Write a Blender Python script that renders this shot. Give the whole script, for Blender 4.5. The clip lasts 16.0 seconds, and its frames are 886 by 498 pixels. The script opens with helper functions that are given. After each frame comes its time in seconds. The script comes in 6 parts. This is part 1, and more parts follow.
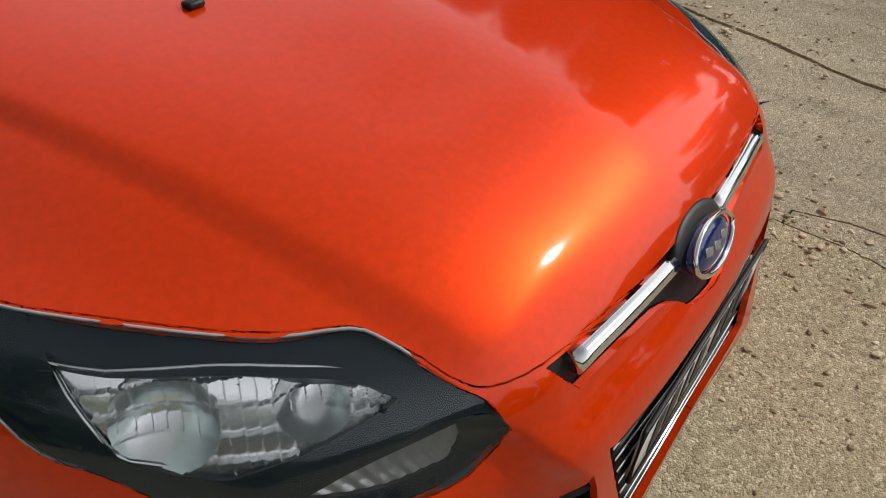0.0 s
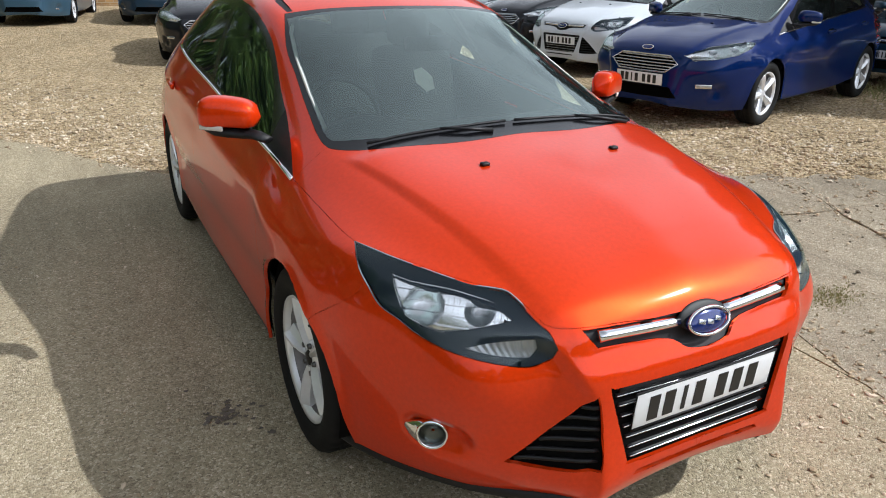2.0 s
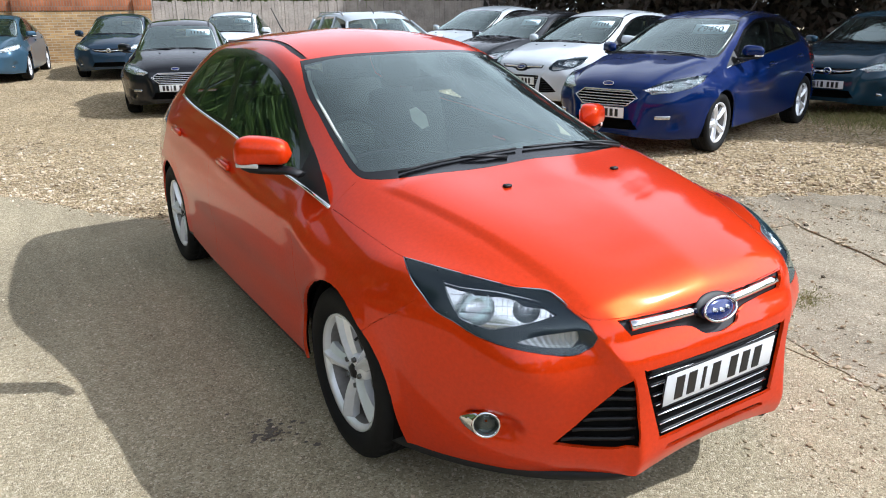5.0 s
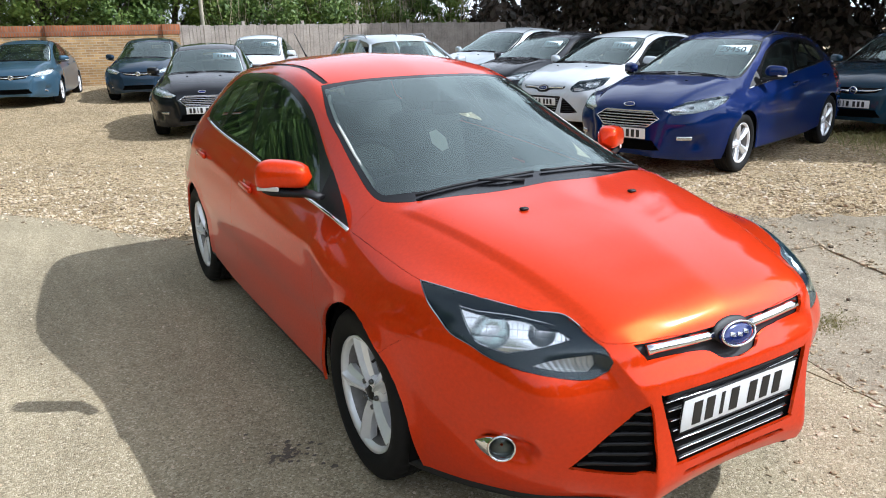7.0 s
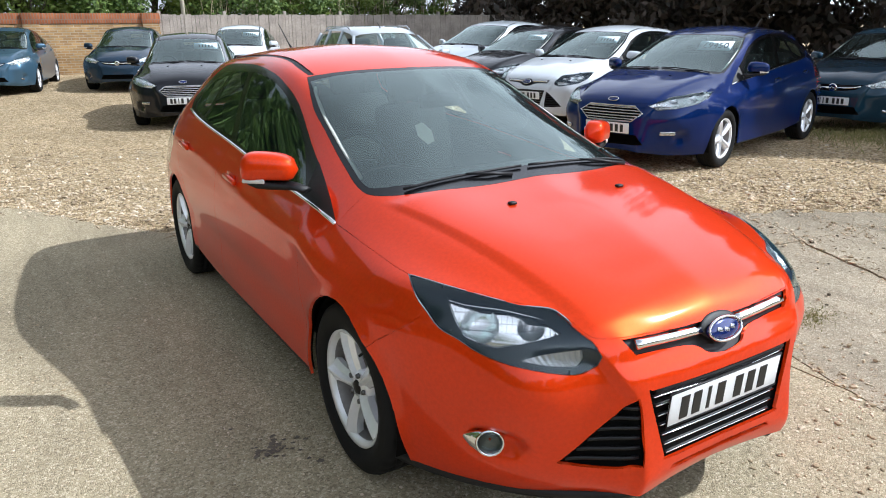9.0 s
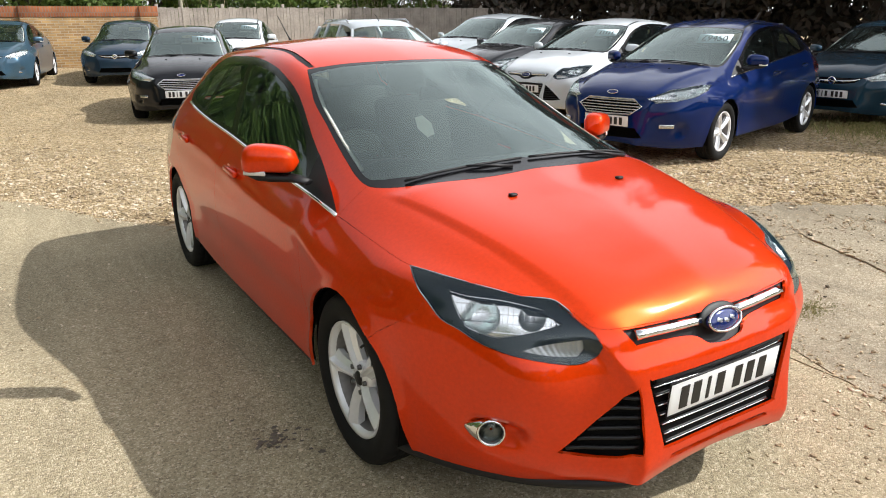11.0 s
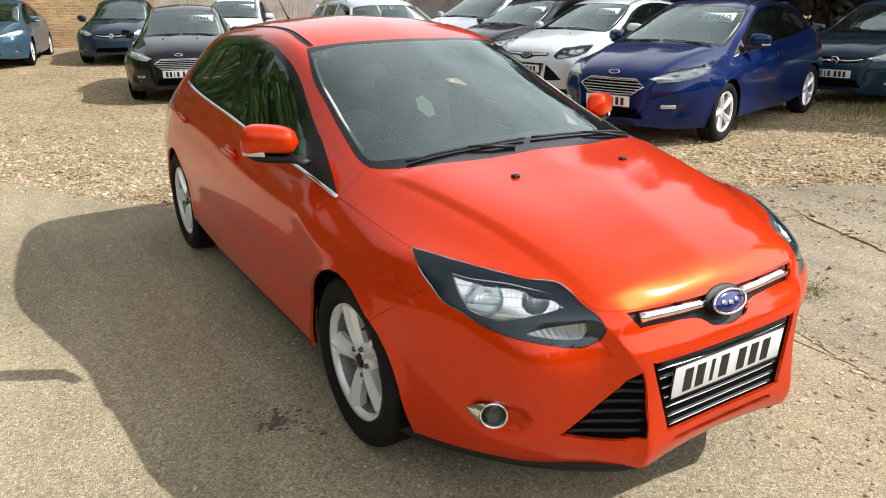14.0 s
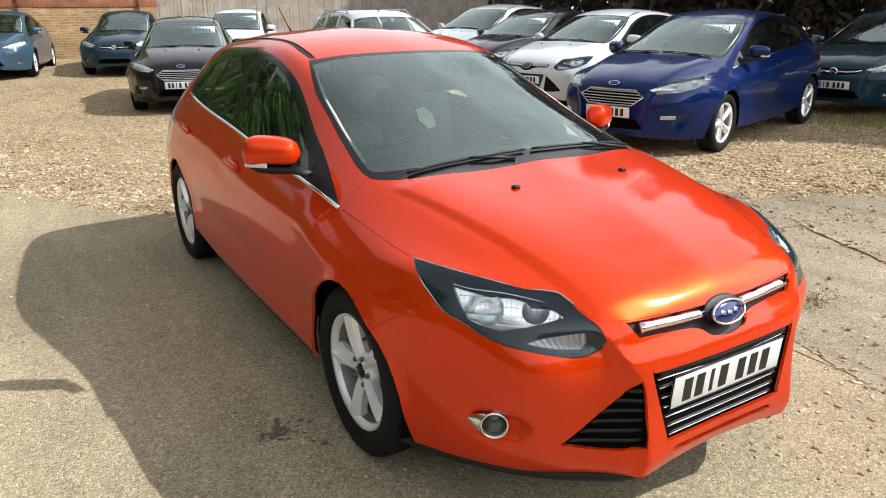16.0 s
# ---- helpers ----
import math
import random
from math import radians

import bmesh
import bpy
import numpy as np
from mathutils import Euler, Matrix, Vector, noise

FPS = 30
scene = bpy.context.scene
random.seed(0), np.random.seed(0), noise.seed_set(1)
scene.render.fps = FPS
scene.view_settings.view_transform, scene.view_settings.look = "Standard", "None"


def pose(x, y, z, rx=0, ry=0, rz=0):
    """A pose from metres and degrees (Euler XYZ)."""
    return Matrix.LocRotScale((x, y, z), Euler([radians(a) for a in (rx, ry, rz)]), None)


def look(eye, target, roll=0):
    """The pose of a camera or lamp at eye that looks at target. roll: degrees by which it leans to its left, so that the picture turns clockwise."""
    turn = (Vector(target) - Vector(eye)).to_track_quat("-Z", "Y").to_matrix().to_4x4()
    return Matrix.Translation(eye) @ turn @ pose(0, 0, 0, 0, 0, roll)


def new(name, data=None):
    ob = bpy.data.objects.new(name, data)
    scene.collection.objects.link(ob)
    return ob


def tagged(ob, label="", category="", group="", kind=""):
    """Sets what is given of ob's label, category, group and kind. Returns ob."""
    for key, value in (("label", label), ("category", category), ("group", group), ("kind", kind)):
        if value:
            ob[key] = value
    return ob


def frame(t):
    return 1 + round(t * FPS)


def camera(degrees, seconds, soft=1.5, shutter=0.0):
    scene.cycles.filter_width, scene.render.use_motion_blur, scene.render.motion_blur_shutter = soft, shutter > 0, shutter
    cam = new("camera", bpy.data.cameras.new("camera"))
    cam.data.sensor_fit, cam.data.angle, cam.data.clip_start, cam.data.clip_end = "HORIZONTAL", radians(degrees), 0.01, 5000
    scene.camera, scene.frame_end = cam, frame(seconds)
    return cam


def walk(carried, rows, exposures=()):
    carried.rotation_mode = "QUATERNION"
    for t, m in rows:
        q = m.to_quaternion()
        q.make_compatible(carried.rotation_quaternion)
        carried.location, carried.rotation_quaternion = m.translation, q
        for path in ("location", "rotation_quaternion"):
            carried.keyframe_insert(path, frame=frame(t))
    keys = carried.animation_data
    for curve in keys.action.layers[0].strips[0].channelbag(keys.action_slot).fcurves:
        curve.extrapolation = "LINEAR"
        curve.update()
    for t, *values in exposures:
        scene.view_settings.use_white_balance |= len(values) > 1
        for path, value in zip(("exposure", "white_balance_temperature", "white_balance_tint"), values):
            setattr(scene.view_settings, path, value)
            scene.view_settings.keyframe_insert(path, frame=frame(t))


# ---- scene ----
cam = camera(63.5, 16.0, soft=1.0)
PATH = [
    (0, (-0.903, -1.101, 1.318), (0.371, -0.147, 0.107), -0.8),
    (0.4, (-1.018, -1.308, 1.382), (-0.005, 0.004, 0.264), 0.2),
    (0.5, (-1.073, -1.356, 1.357), (-0.192, 0.08, 0.279), -1.0),
    (1, (-1.242, -1.606, 1.461), (-0.504, 0.068, 0.654), -0.1),
    (1.3, (-1.353, -1.766, 1.521), (-0.489, -0.144, 0.732), 2.7),
    (1.5, (-1.399, -1.851, 1.533), (-0.462, -0.262, 0.763), 3.7),
    (2, (-1.45, -2.098, 1.576), (-0.574, -0.462, 0.831), 0.9),
    (2.5, (-1.623, -2.161, 1.578), (-0.682, -0.496, 0.991), 0.4),
    (3, (-1.804, -2.18, 1.589), (-0.809, -0.549, 0.998), 0.9),
    (3.5, (-1.817, -2.192, 1.571), (-0.788, -0.599, 0.935), 0.3),
    (3.7, (-1.816, -2.195, 1.569), (-0.796, -0.6, 0.922), -0.0),
    (6, (-1.803, -2.211, 1.587), (-0.804, -0.593, 0.965), -0.8),
    (6.5, (-1.797, -2.221, 1.589), (-0.81, -0.594, 0.972), -0.9),
    (7, (-1.799, -2.222, 1.595), (-0.842, -0.565, 1.013), -1.1),
    (7.5, (-1.792, -2.204, 1.592), (-0.823, -0.558, 1.001), -0.4),
    (8, (-1.81, -2.188, 1.585), (-0.828, -0.552, 0.985), -0.3),
    (8.5, (-1.811, -2.195, 1.595), (-0.816, -0.566, 0.996), -0.3),
    (11, (-1.826, -2.206, 1.59), (-0.828, -0.587, 0.973), -0.4),
    (11.5, (-1.832, -2.206, 1.591), (-0.835, -0.588, 0.967), -0.4),
    (12, (-1.835, -2.204, 1.588), (-0.836, -0.592, 0.954), -0.3),
    (12.5, (-1.833, -2.2, 1.589), (-0.833, -0.592, 0.944), -0.4),
    (13, (-1.83, -2.199, 1.587), (-0.832, -0.593, 0.934), -0.4),
    (13.5, (-1.828, -2.189, 1.585), (-0.831, -0.585, 0.926), -0.3),
    (14, (-1.822, -2.181, 1.585), (-0.831, -0.577, 0.918), -0.4),
    (14.5, (-1.821, -2.187, 1.584), (-0.828, -0.585, 0.916), -0.4),
    (15, (-1.831, -2.192, 1.589), (-0.836, -0.585, 0.934), -0.3),
    (15.5, (-1.83, -2.196, 1.592), (-0.836, -0.585, 0.947), -0.5),
    (16, (-1.831, -2.194, 1.591), (-0.836, -0.581, 0.951), -0.4),
]
EXPOSURES = [(0, -.82, 6450, 10), (.5, -1.0, 6200, 10), (1, -.30, 6000, 10), (1.5, -.17, 5900, 10), (2, -.20, 5800, 10), (2.5, -.10, 5650, 10), (3, -.01, 5560, 10), (3.5, .07, 5560, 10), (6, .13, 5560, 10), (8.7, .13, 5560, 10), (10.8, .12, 6220, 10), (16, .12, 6220, 10)]
LIFT = Vector((0, 0, 0.017))
walk(cam, [(t, look(Vector(eye) + LIFT, Vector(target) + LIFT, roll)) for t, eye, target, roll in PATH], EXPOSURES)

from mathutils.kdtree import KDTree

# ---- light ----
SUN_DIR = Vector((0.96, -0.57, 1.0)).normalized()
world = bpy.data.worlds.new("world")
scene.world = world
world.use_nodes = True
wn = world.node_tree
wbg = wn.nodes["Background"]
sky = wn.nodes.new("ShaderNodeTexSky")
sky.sky_type = "NISHITA"
sky.sun_disc = False
sky.sun_elevation = math.asin(SUN_DIR.z)
sky.sun_rotation = math.atan2(SUN_DIR.x, SUN_DIR.y)
sky.air_density, sky.dust_density, sky.ozone_density = 1.0, 2.0, 1.0
co, cloud, ramp, mixc = wn.nodes.new("ShaderNodeTexCoord"), wn.nodes.new("ShaderNodeTexNoise"), wn.nodes.new("ShaderNodeMapRange"), wn.nodes.new("ShaderNodeMix")
cloud.inputs["Scale"].default_value, cloud.inputs["Detail"].default_value = 2.2, 7
ramp.inputs["From Min"].default_value, ramp.inputs["From Max"].default_value = 0.14, 0.42
ramp.inputs["To Max"].default_value = 0.95
mixc.data_type = "RGBA"
# thin cloud, brighter towards the sun and towards the hazy horizon
facing, glow, bright = wn.nodes.new("ShaderNodeVectorMath"), wn.nodes.new("ShaderNodeMapRange"), wn.nodes.new("ShaderNodeVectorMath")
facing.operation, bright.operation = "DOT_PRODUCT", "SCALE"
facing.inputs[1].default_value = SUN_DIR
glow.interpolation_type = "SMOOTHSTEP"
glow.inputs["From Min"].default_value, glow.inputs["From Max"].default_value = -0.5, 1.0
glow.inputs["To Min"].default_value, glow.inputs["To Max"].default_value = 13.0, 56.0
bright.inputs[0].default_value = (1.0, 1.005, 1.02)
wn.links.new(co.outputs["Generated"], facing.inputs[0])
wn.links.new(facing.outputs["Value"], glow.inputs["Value"])
height, haze, thick = wn.nodes.new("ShaderNodeSeparateXYZ"), wn.nodes.new("ShaderNodeMapRange"), wn.nodes.new("ShaderNodeMath")
haze.inputs["From Min"].default_value, haze.inputs["From Max"].default_value = 0.30, 0.95
haze.inputs["To Min"].default_value, haze.inputs["To Max"].default_value = 1.65, 0.34
thick.operation = "MULTIPLY"
wn.links.new(co.outputs["Generated"], height.inputs[0])
wn.links.new(height.outputs["Z"], haze.inputs["Value"])
wn.links.new(glow.outputs[0], thick.inputs[0])
wn.links.new(haze.outputs[0], thick.inputs[1])
wn.links.new(thick.outputs[0], bright.inputs["Scale"])
wn.links.new(bright.outputs[0], mixc.inputs["B"])
wn.links.new(co.outputs["Generated"], cloud.inputs["Vector"])
wn.links.new(cloud.outputs["Fac"], ramp.inputs["Value"])
wn.links.new(ramp.outputs[0], mixc.inputs["Factor"])
wn.links.new(sky.outputs[0], mixc.inputs["A"])
wn.links.new(mixc.outputs["Result"], wbg.inputs[0])
wbg.inputs[1].default_value = 0.0275
sun_data = bpy.data.lights.new("sun", "SUN")
sun_data.energy, sun_data.angle, sun_data.color = 5.0, radians(0.6), (1.0, 0.95, 0.87)
sun = new("sun", sun_data)
sun.matrix_world = look(SUN_DIR * 60, (0, 0, 0))
scene.view_settings.exposure = 0.0


# ---- materials ----
def nodes_of(m):
    m.use_nodes = True
    return m.node_tree.nodes, m.node_tree.links, m.node_tree.nodes["Principled BSDF"]


def plain(name, color, rough=0.5, metal=0.0, coat=0.0, bump=0.0, scale=40.0, vary=0.15, spec=0.5):
    """A surface with grain: colour varied at two scales and a fine relief."""
    m = bpy.data.materials.new(name)
    n, l, b = nodes_of(m)
    geo = n.new("ShaderNodeTexCoord")
    fine, broad = n.new("ShaderNodeTexNoise"), n.new("ShaderNodeTexNoise")
    fine.inputs["Scale"].default_value, broad.inputs["Scale"].default_value = scale, scale * 0.11
    fine.inputs["Detail"].default_value = 5
    add = n.new("ShaderNodeMath")
    add.operation = "ADD"
    for src in (fine, broad):
        l.new(geo.outputs["Object"], src.inputs["Vector"])
    l.new(fine.outputs["Fac"], add.inputs[0])
    l.new(broad.outputs["Fac"], add.inputs[1])
    rng = n.new("ShaderNodeMapRange")
    rng.inputs["From Min"].default_value, rng.inputs["From Max"].default_value = 0.6, 1.4
    rng.inputs["To Min"].default_value, rng.inputs["To Max"].default_value = 1 - vary, 1 + vary
    l.new(add.outputs[0], rng.inputs["Value"])
    mul = n.new("ShaderNodeVectorMath")
    mul.operation = "SCALE"
    mul.inputs[0].default_value = color
    l.new(rng.outputs[0], mul.inputs["Scale"])
    l.new(mul.outputs[0], b.inputs["Base Color"])
    b.inputs["Roughness"].default_value, b.inputs["Metallic"].default_value = rough, metal
    b.inputs["Coat Weight"].default_value, b.inputs["Coat Roughness"].default_value = coat, 0.03
    b.inputs["Specular IOR Level"].default_value = spec
    if bump:
        bp = n.new("ShaderNodeBump")
        bp.inputs["Strength"].default_value, bp.inputs["Distance"].default_value = bump, 0.002
        l.new(fine.outputs["Fac"], bp.inputs["Height"])
        l.new(bp.outputs[0], b.inputs["Normal"])
    return m


def glass(name, tint=(0.75, 0.8, 0.78), rough=0.0, dust_sheen=0.0, ior=1.52):
    """Thin glass: tinted see-through with a Fresnel gloss and a film, part dust, part painted sky sheen."""
    m = bpy.data.materials.new(name)
    n, l, b = nodes_of(m)
    n.remove(b)
    clear, gloss, film = n.new("ShaderNodeBsdfTransparent"), n.new("ShaderNodeBsdfGlossy"), n.new("ShaderNodeBsdfDiffuse")
    mix, mix2, fres = n.new("ShaderNodeMixShader"), n.new("ShaderNodeMixShader"), n.new("ShaderNodeFresnel")
    clear.inputs[0].default_value = (*tint, 1)
    # teal film colour carries the hazy sheen of reflected sky, besides dust
    film.inputs[0].default_value = (0.42, 0.56, 0.57, 1)
    gloss.inputs["Roughness"].default_value = rough
    gloss.inputs["Color"].default_value = (0.87, 1.0, 0.96, 1)
    fres.inputs[0].default_value = ior
    co, smear, rng = n.new("ShaderNodeTexCoord"), n.new("ShaderNodeTexNoise"), n.new("ShaderNodeMapRange")
    smear.inputs["Scale"].default_value, smear.inputs["Detail"].default_value = 3.0, 6
    rng.inputs["To Min"].default_value, rng.inputs["To Max"].default_value = dust_sheen * 0.6, dust_sheen * 1.4
    l.new(co.outputs["Object"], smear.inputs["Vector"])
    l.new(smear.outputs["Fac"], rng.inputs["Value"])
    l.new(rng.outputs[0], mix2.inputs[0])
    l.new(clear.outputs[0], mix2.inputs[1])
    l.new(film.outputs[0], mix2.inputs[2])
    l.new(fres.outputs[0], mix.inputs[0])
    l.new(mix2.outputs[0], mix.inputs[1])
    l.new(gloss.outputs[0], mix.inputs[2])
    l.new(mix.outputs[0], n["Material Output"].inputs[0])
    return m


RUBBER = plain("rubber", (0.009, 0.009, 0.009), 0.75, bump=0.3, scale=300, spec=0.2)
BLACK = plain("black plastic", (0.007, 0.007, 0.008), 0.5, bump=0.25, scale=500, spec=0.35)
GLOSSBLACK = plain("gloss black", (0.005, 0.005, 0.006), 0.16, spec=0.4)
CHROME = plain("chrome", (0.82, 0.83, 0.85), 0.07, 1.0, vary=0.03)
ALLOY = plain("alloy", (0.84, 0.85, 0.87), 0.24, 0.35, scale=60, vary=0.06)
GLASS = glass("window glass", (.84, .92, .90), dust_sheen=0.03, ior=2.15)
CARGLASS = glass("clean window glass", (.80, .88, .87), dust_sheen=0.03, ior=1.8)
DARKGLASS = glass("side glass", (0.52, 0.60, 0.55), dust_sheen=0.012, ior=1.75)
LENS = glass("lamp lens", (0.96, 0.97, 0.98), dust_sheen=0.0, ior=1.5)
FOGLENS = glass("fog lamp lens", (0.93, 0.95, 0.96), dust_sheen=0.01)
WHITE = plain("white plastic", (0.78, 0.78, 0.76), 0.35, vary=0.04)
DARKBARS = plain("plate print", (0.01, 0.01, 0.01), 0.5)
CLOTH = plain("seat cloth", (0.028, 0.029, 0.032), 0.9, bump=0.4, scale=400)
DASH = plain("dashboard plastic", (0.03, 0.034, 0.038), 0.6, bump=0.3, scale=500)
UNDER = plain("underbody", (0.003, 0.003, 0.003), 0.95, spec=0.1)


def paint(name, color, flake=0.28, rough=0.36, spec=0.12):
    """Car paint: a coloured base with fine metal flakes under a glossy clear coat, with a little orange peel."""
    m = plain(name, color, rough, flake, 1.0, scale=700, vary=0.10, spec=spec)
    n, l, b = m.node_tree.nodes, m.node_tree.links, m.node_tree.nodes["Principled BSDF"]
    b.inputs["Coat IOR"].default_value = 1.39
    b.inputs["Specular Tint"].default_value = (*color, 1)
    b.inputs["Coat Roughness"].default_value = 0.06
    co, peel, bp = n.new("ShaderNodeTexCoord"), n.new("ShaderNodeTexNoise"), n.new("ShaderNodeBump")
    peel.inputs["Scale"].default_value, peel.inputs["Detail"].default_value = 260, 1
    bp.inputs["Strength"].default_value, bp.inputs["Distance"].default_value = 0.004, 0.001
    l.new(co.outputs["Object"], peel.inputs["Vector"])
    l.new(peel.outputs["Fac"], bp.inputs["Height"])
    l.new(bp.outputs[0], b.inputs["Coat Normal"])
    return m


RED = paint("red paint", (0.69, 0.042, 0.0012), .36, .36, .12)


# ---- mesh helpers ----
def part(name, bm, material, parent=None, label="", smooth=True):
    """Link a bmesh as ONE mesh object, under a thing or a part where one is given."""
    me = bpy.data.meshes.new(name)
    bm.normal_update()
    bm.to_mesh(me)
    bm.free()
    if smooth:
        me.polygons.foreach_set("use_smooth", [True] * len(me.polygons))
    if material:
        me.materials.append(material)
    ob = new(name, me)
    ob.parent = parent
    if label:
        ob["label"] = label
    return ob


def thing(name, label, category, m=None, group="", kind=""):
    ob = new(name)
    if m:
        ob.matrix_world = m
    return tagged(ob, label, category, group, kind)


def box(sx, sy, sz, at=(0, 0, 0), bevel=0.0, bm=None, turn=None, seg=2):
    """A rounded box, its middle at the given place."""
    own = bmesh.new()
    bmesh.ops.create_cube(own, size=1, matrix=Matrix.Diagonal((sx, sy, sz, 1)))
    if bevel:
        bmesh.ops.bevel(own, geom=own.edges[:], offset=bevel, segments=seg, affect="EDGES", profile=0.5)
    own.transform(Matrix.Translation(at) @ (turn if turn else Matrix()))
    if bm is None:
        return own
    return merge(bm, own)


def merge(bm, other):
    me = bpy.data.meshes.new("tmp")
    other.to_mesh(me)
    other.free()
    bm.from_mesh(me)
    bpy.data.meshes.remove(me)
    return bm


def spin(profile, steps=48, axis="X", bm=None):
    """Turn a profile of (radius, offset) points round an axis."""
    own = bm or bmesh.new()
    rings = []
    for k in range(steps):
        a = 2 * math.pi * k / steps
        c, s = math.cos(a), math.sin(a)
        rings.append([own.verts.new({"X": (o, r * c, r * s), "Y": (r * c, o, r * s), "Z": (r * c, r * s, o)}[axis]) for r, o in profile])
    for k in range(steps):
        p, q = rings[k], rings[(k + 1) % steps]
        for i in range(len(profile) - 1):
            own.faces.new((p[i], p[i + 1], q[i + 1], q[i]))
    return own


def tube(points, radius, steps=8, bm=None, closed=False, flat=1.0):
    """A round bar along points."""
    own = bm or bmesh.new()
    pts = [Vector(p) for p in points]
    rings = []
    for i, p in enumerate(pts):
        if closed:
            d = pts[(i + 1) % len(pts)] - pts[i - 1]
        else:
            d = pts[min(i + 1, len(pts) - 1)] - pts[max(i - 1, 0)]
        q = d.to_track_quat("Z", "Y")
        r = radius[i] if isinstance(radius, (list, tuple)) else radius
        rings.append([own.verts.new(p + q @ Vector((r * math.cos(a), r * flat * math.sin(a), 0))) for a in [2 * math.pi * k / steps for k in range(steps)]])
    n = len(rings)
    for i in range(n if closed else n - 1):
        p, q = rings[i], rings[(i + 1) % n]
        for k in range(steps):
            own.faces.new((p[k], p[(k + 1) % steps], q[(k + 1) % steps], q[k]))
    if not closed:
        own.faces.new(rings[0][::-1])
        own.faces.new(rings[-1])
    return own


# ---- the car body: cross-sections from the middle outwards, nose to tail ----
def bspline(p, n):
    """n points on the clamped cubic B-spline of control points along axis 0."""
    p = np.asarray(p, float)
    k = len(p)
    knots = np.concatenate([[0] * 3, np.linspace(0, 1, k - 2), [1] * 3])
    out = []
    for u in (np.linspace(0, 1, n) if np.isscalar(n) else n):
        j = min(max(int(np.searchsorted(knots, u, "right")) - 1, 3), k - 1)
        d = [p[j - 3 + i].copy() for i in range(4)]
        for r in range(1, 4):
            for i in range(3, r - 1, -1):
                a = (u - knots[j - 3 + i]) / (knots[j + 1 + i - r] - knots[j - 3 + i])
                d[i] = (1 - a) * d[i - 1] + a * d[i]
        out.append(d[3])
    return np.array(out)


def flat_section(z, *xy):
    return [(x, y, z) for x, y in xy]


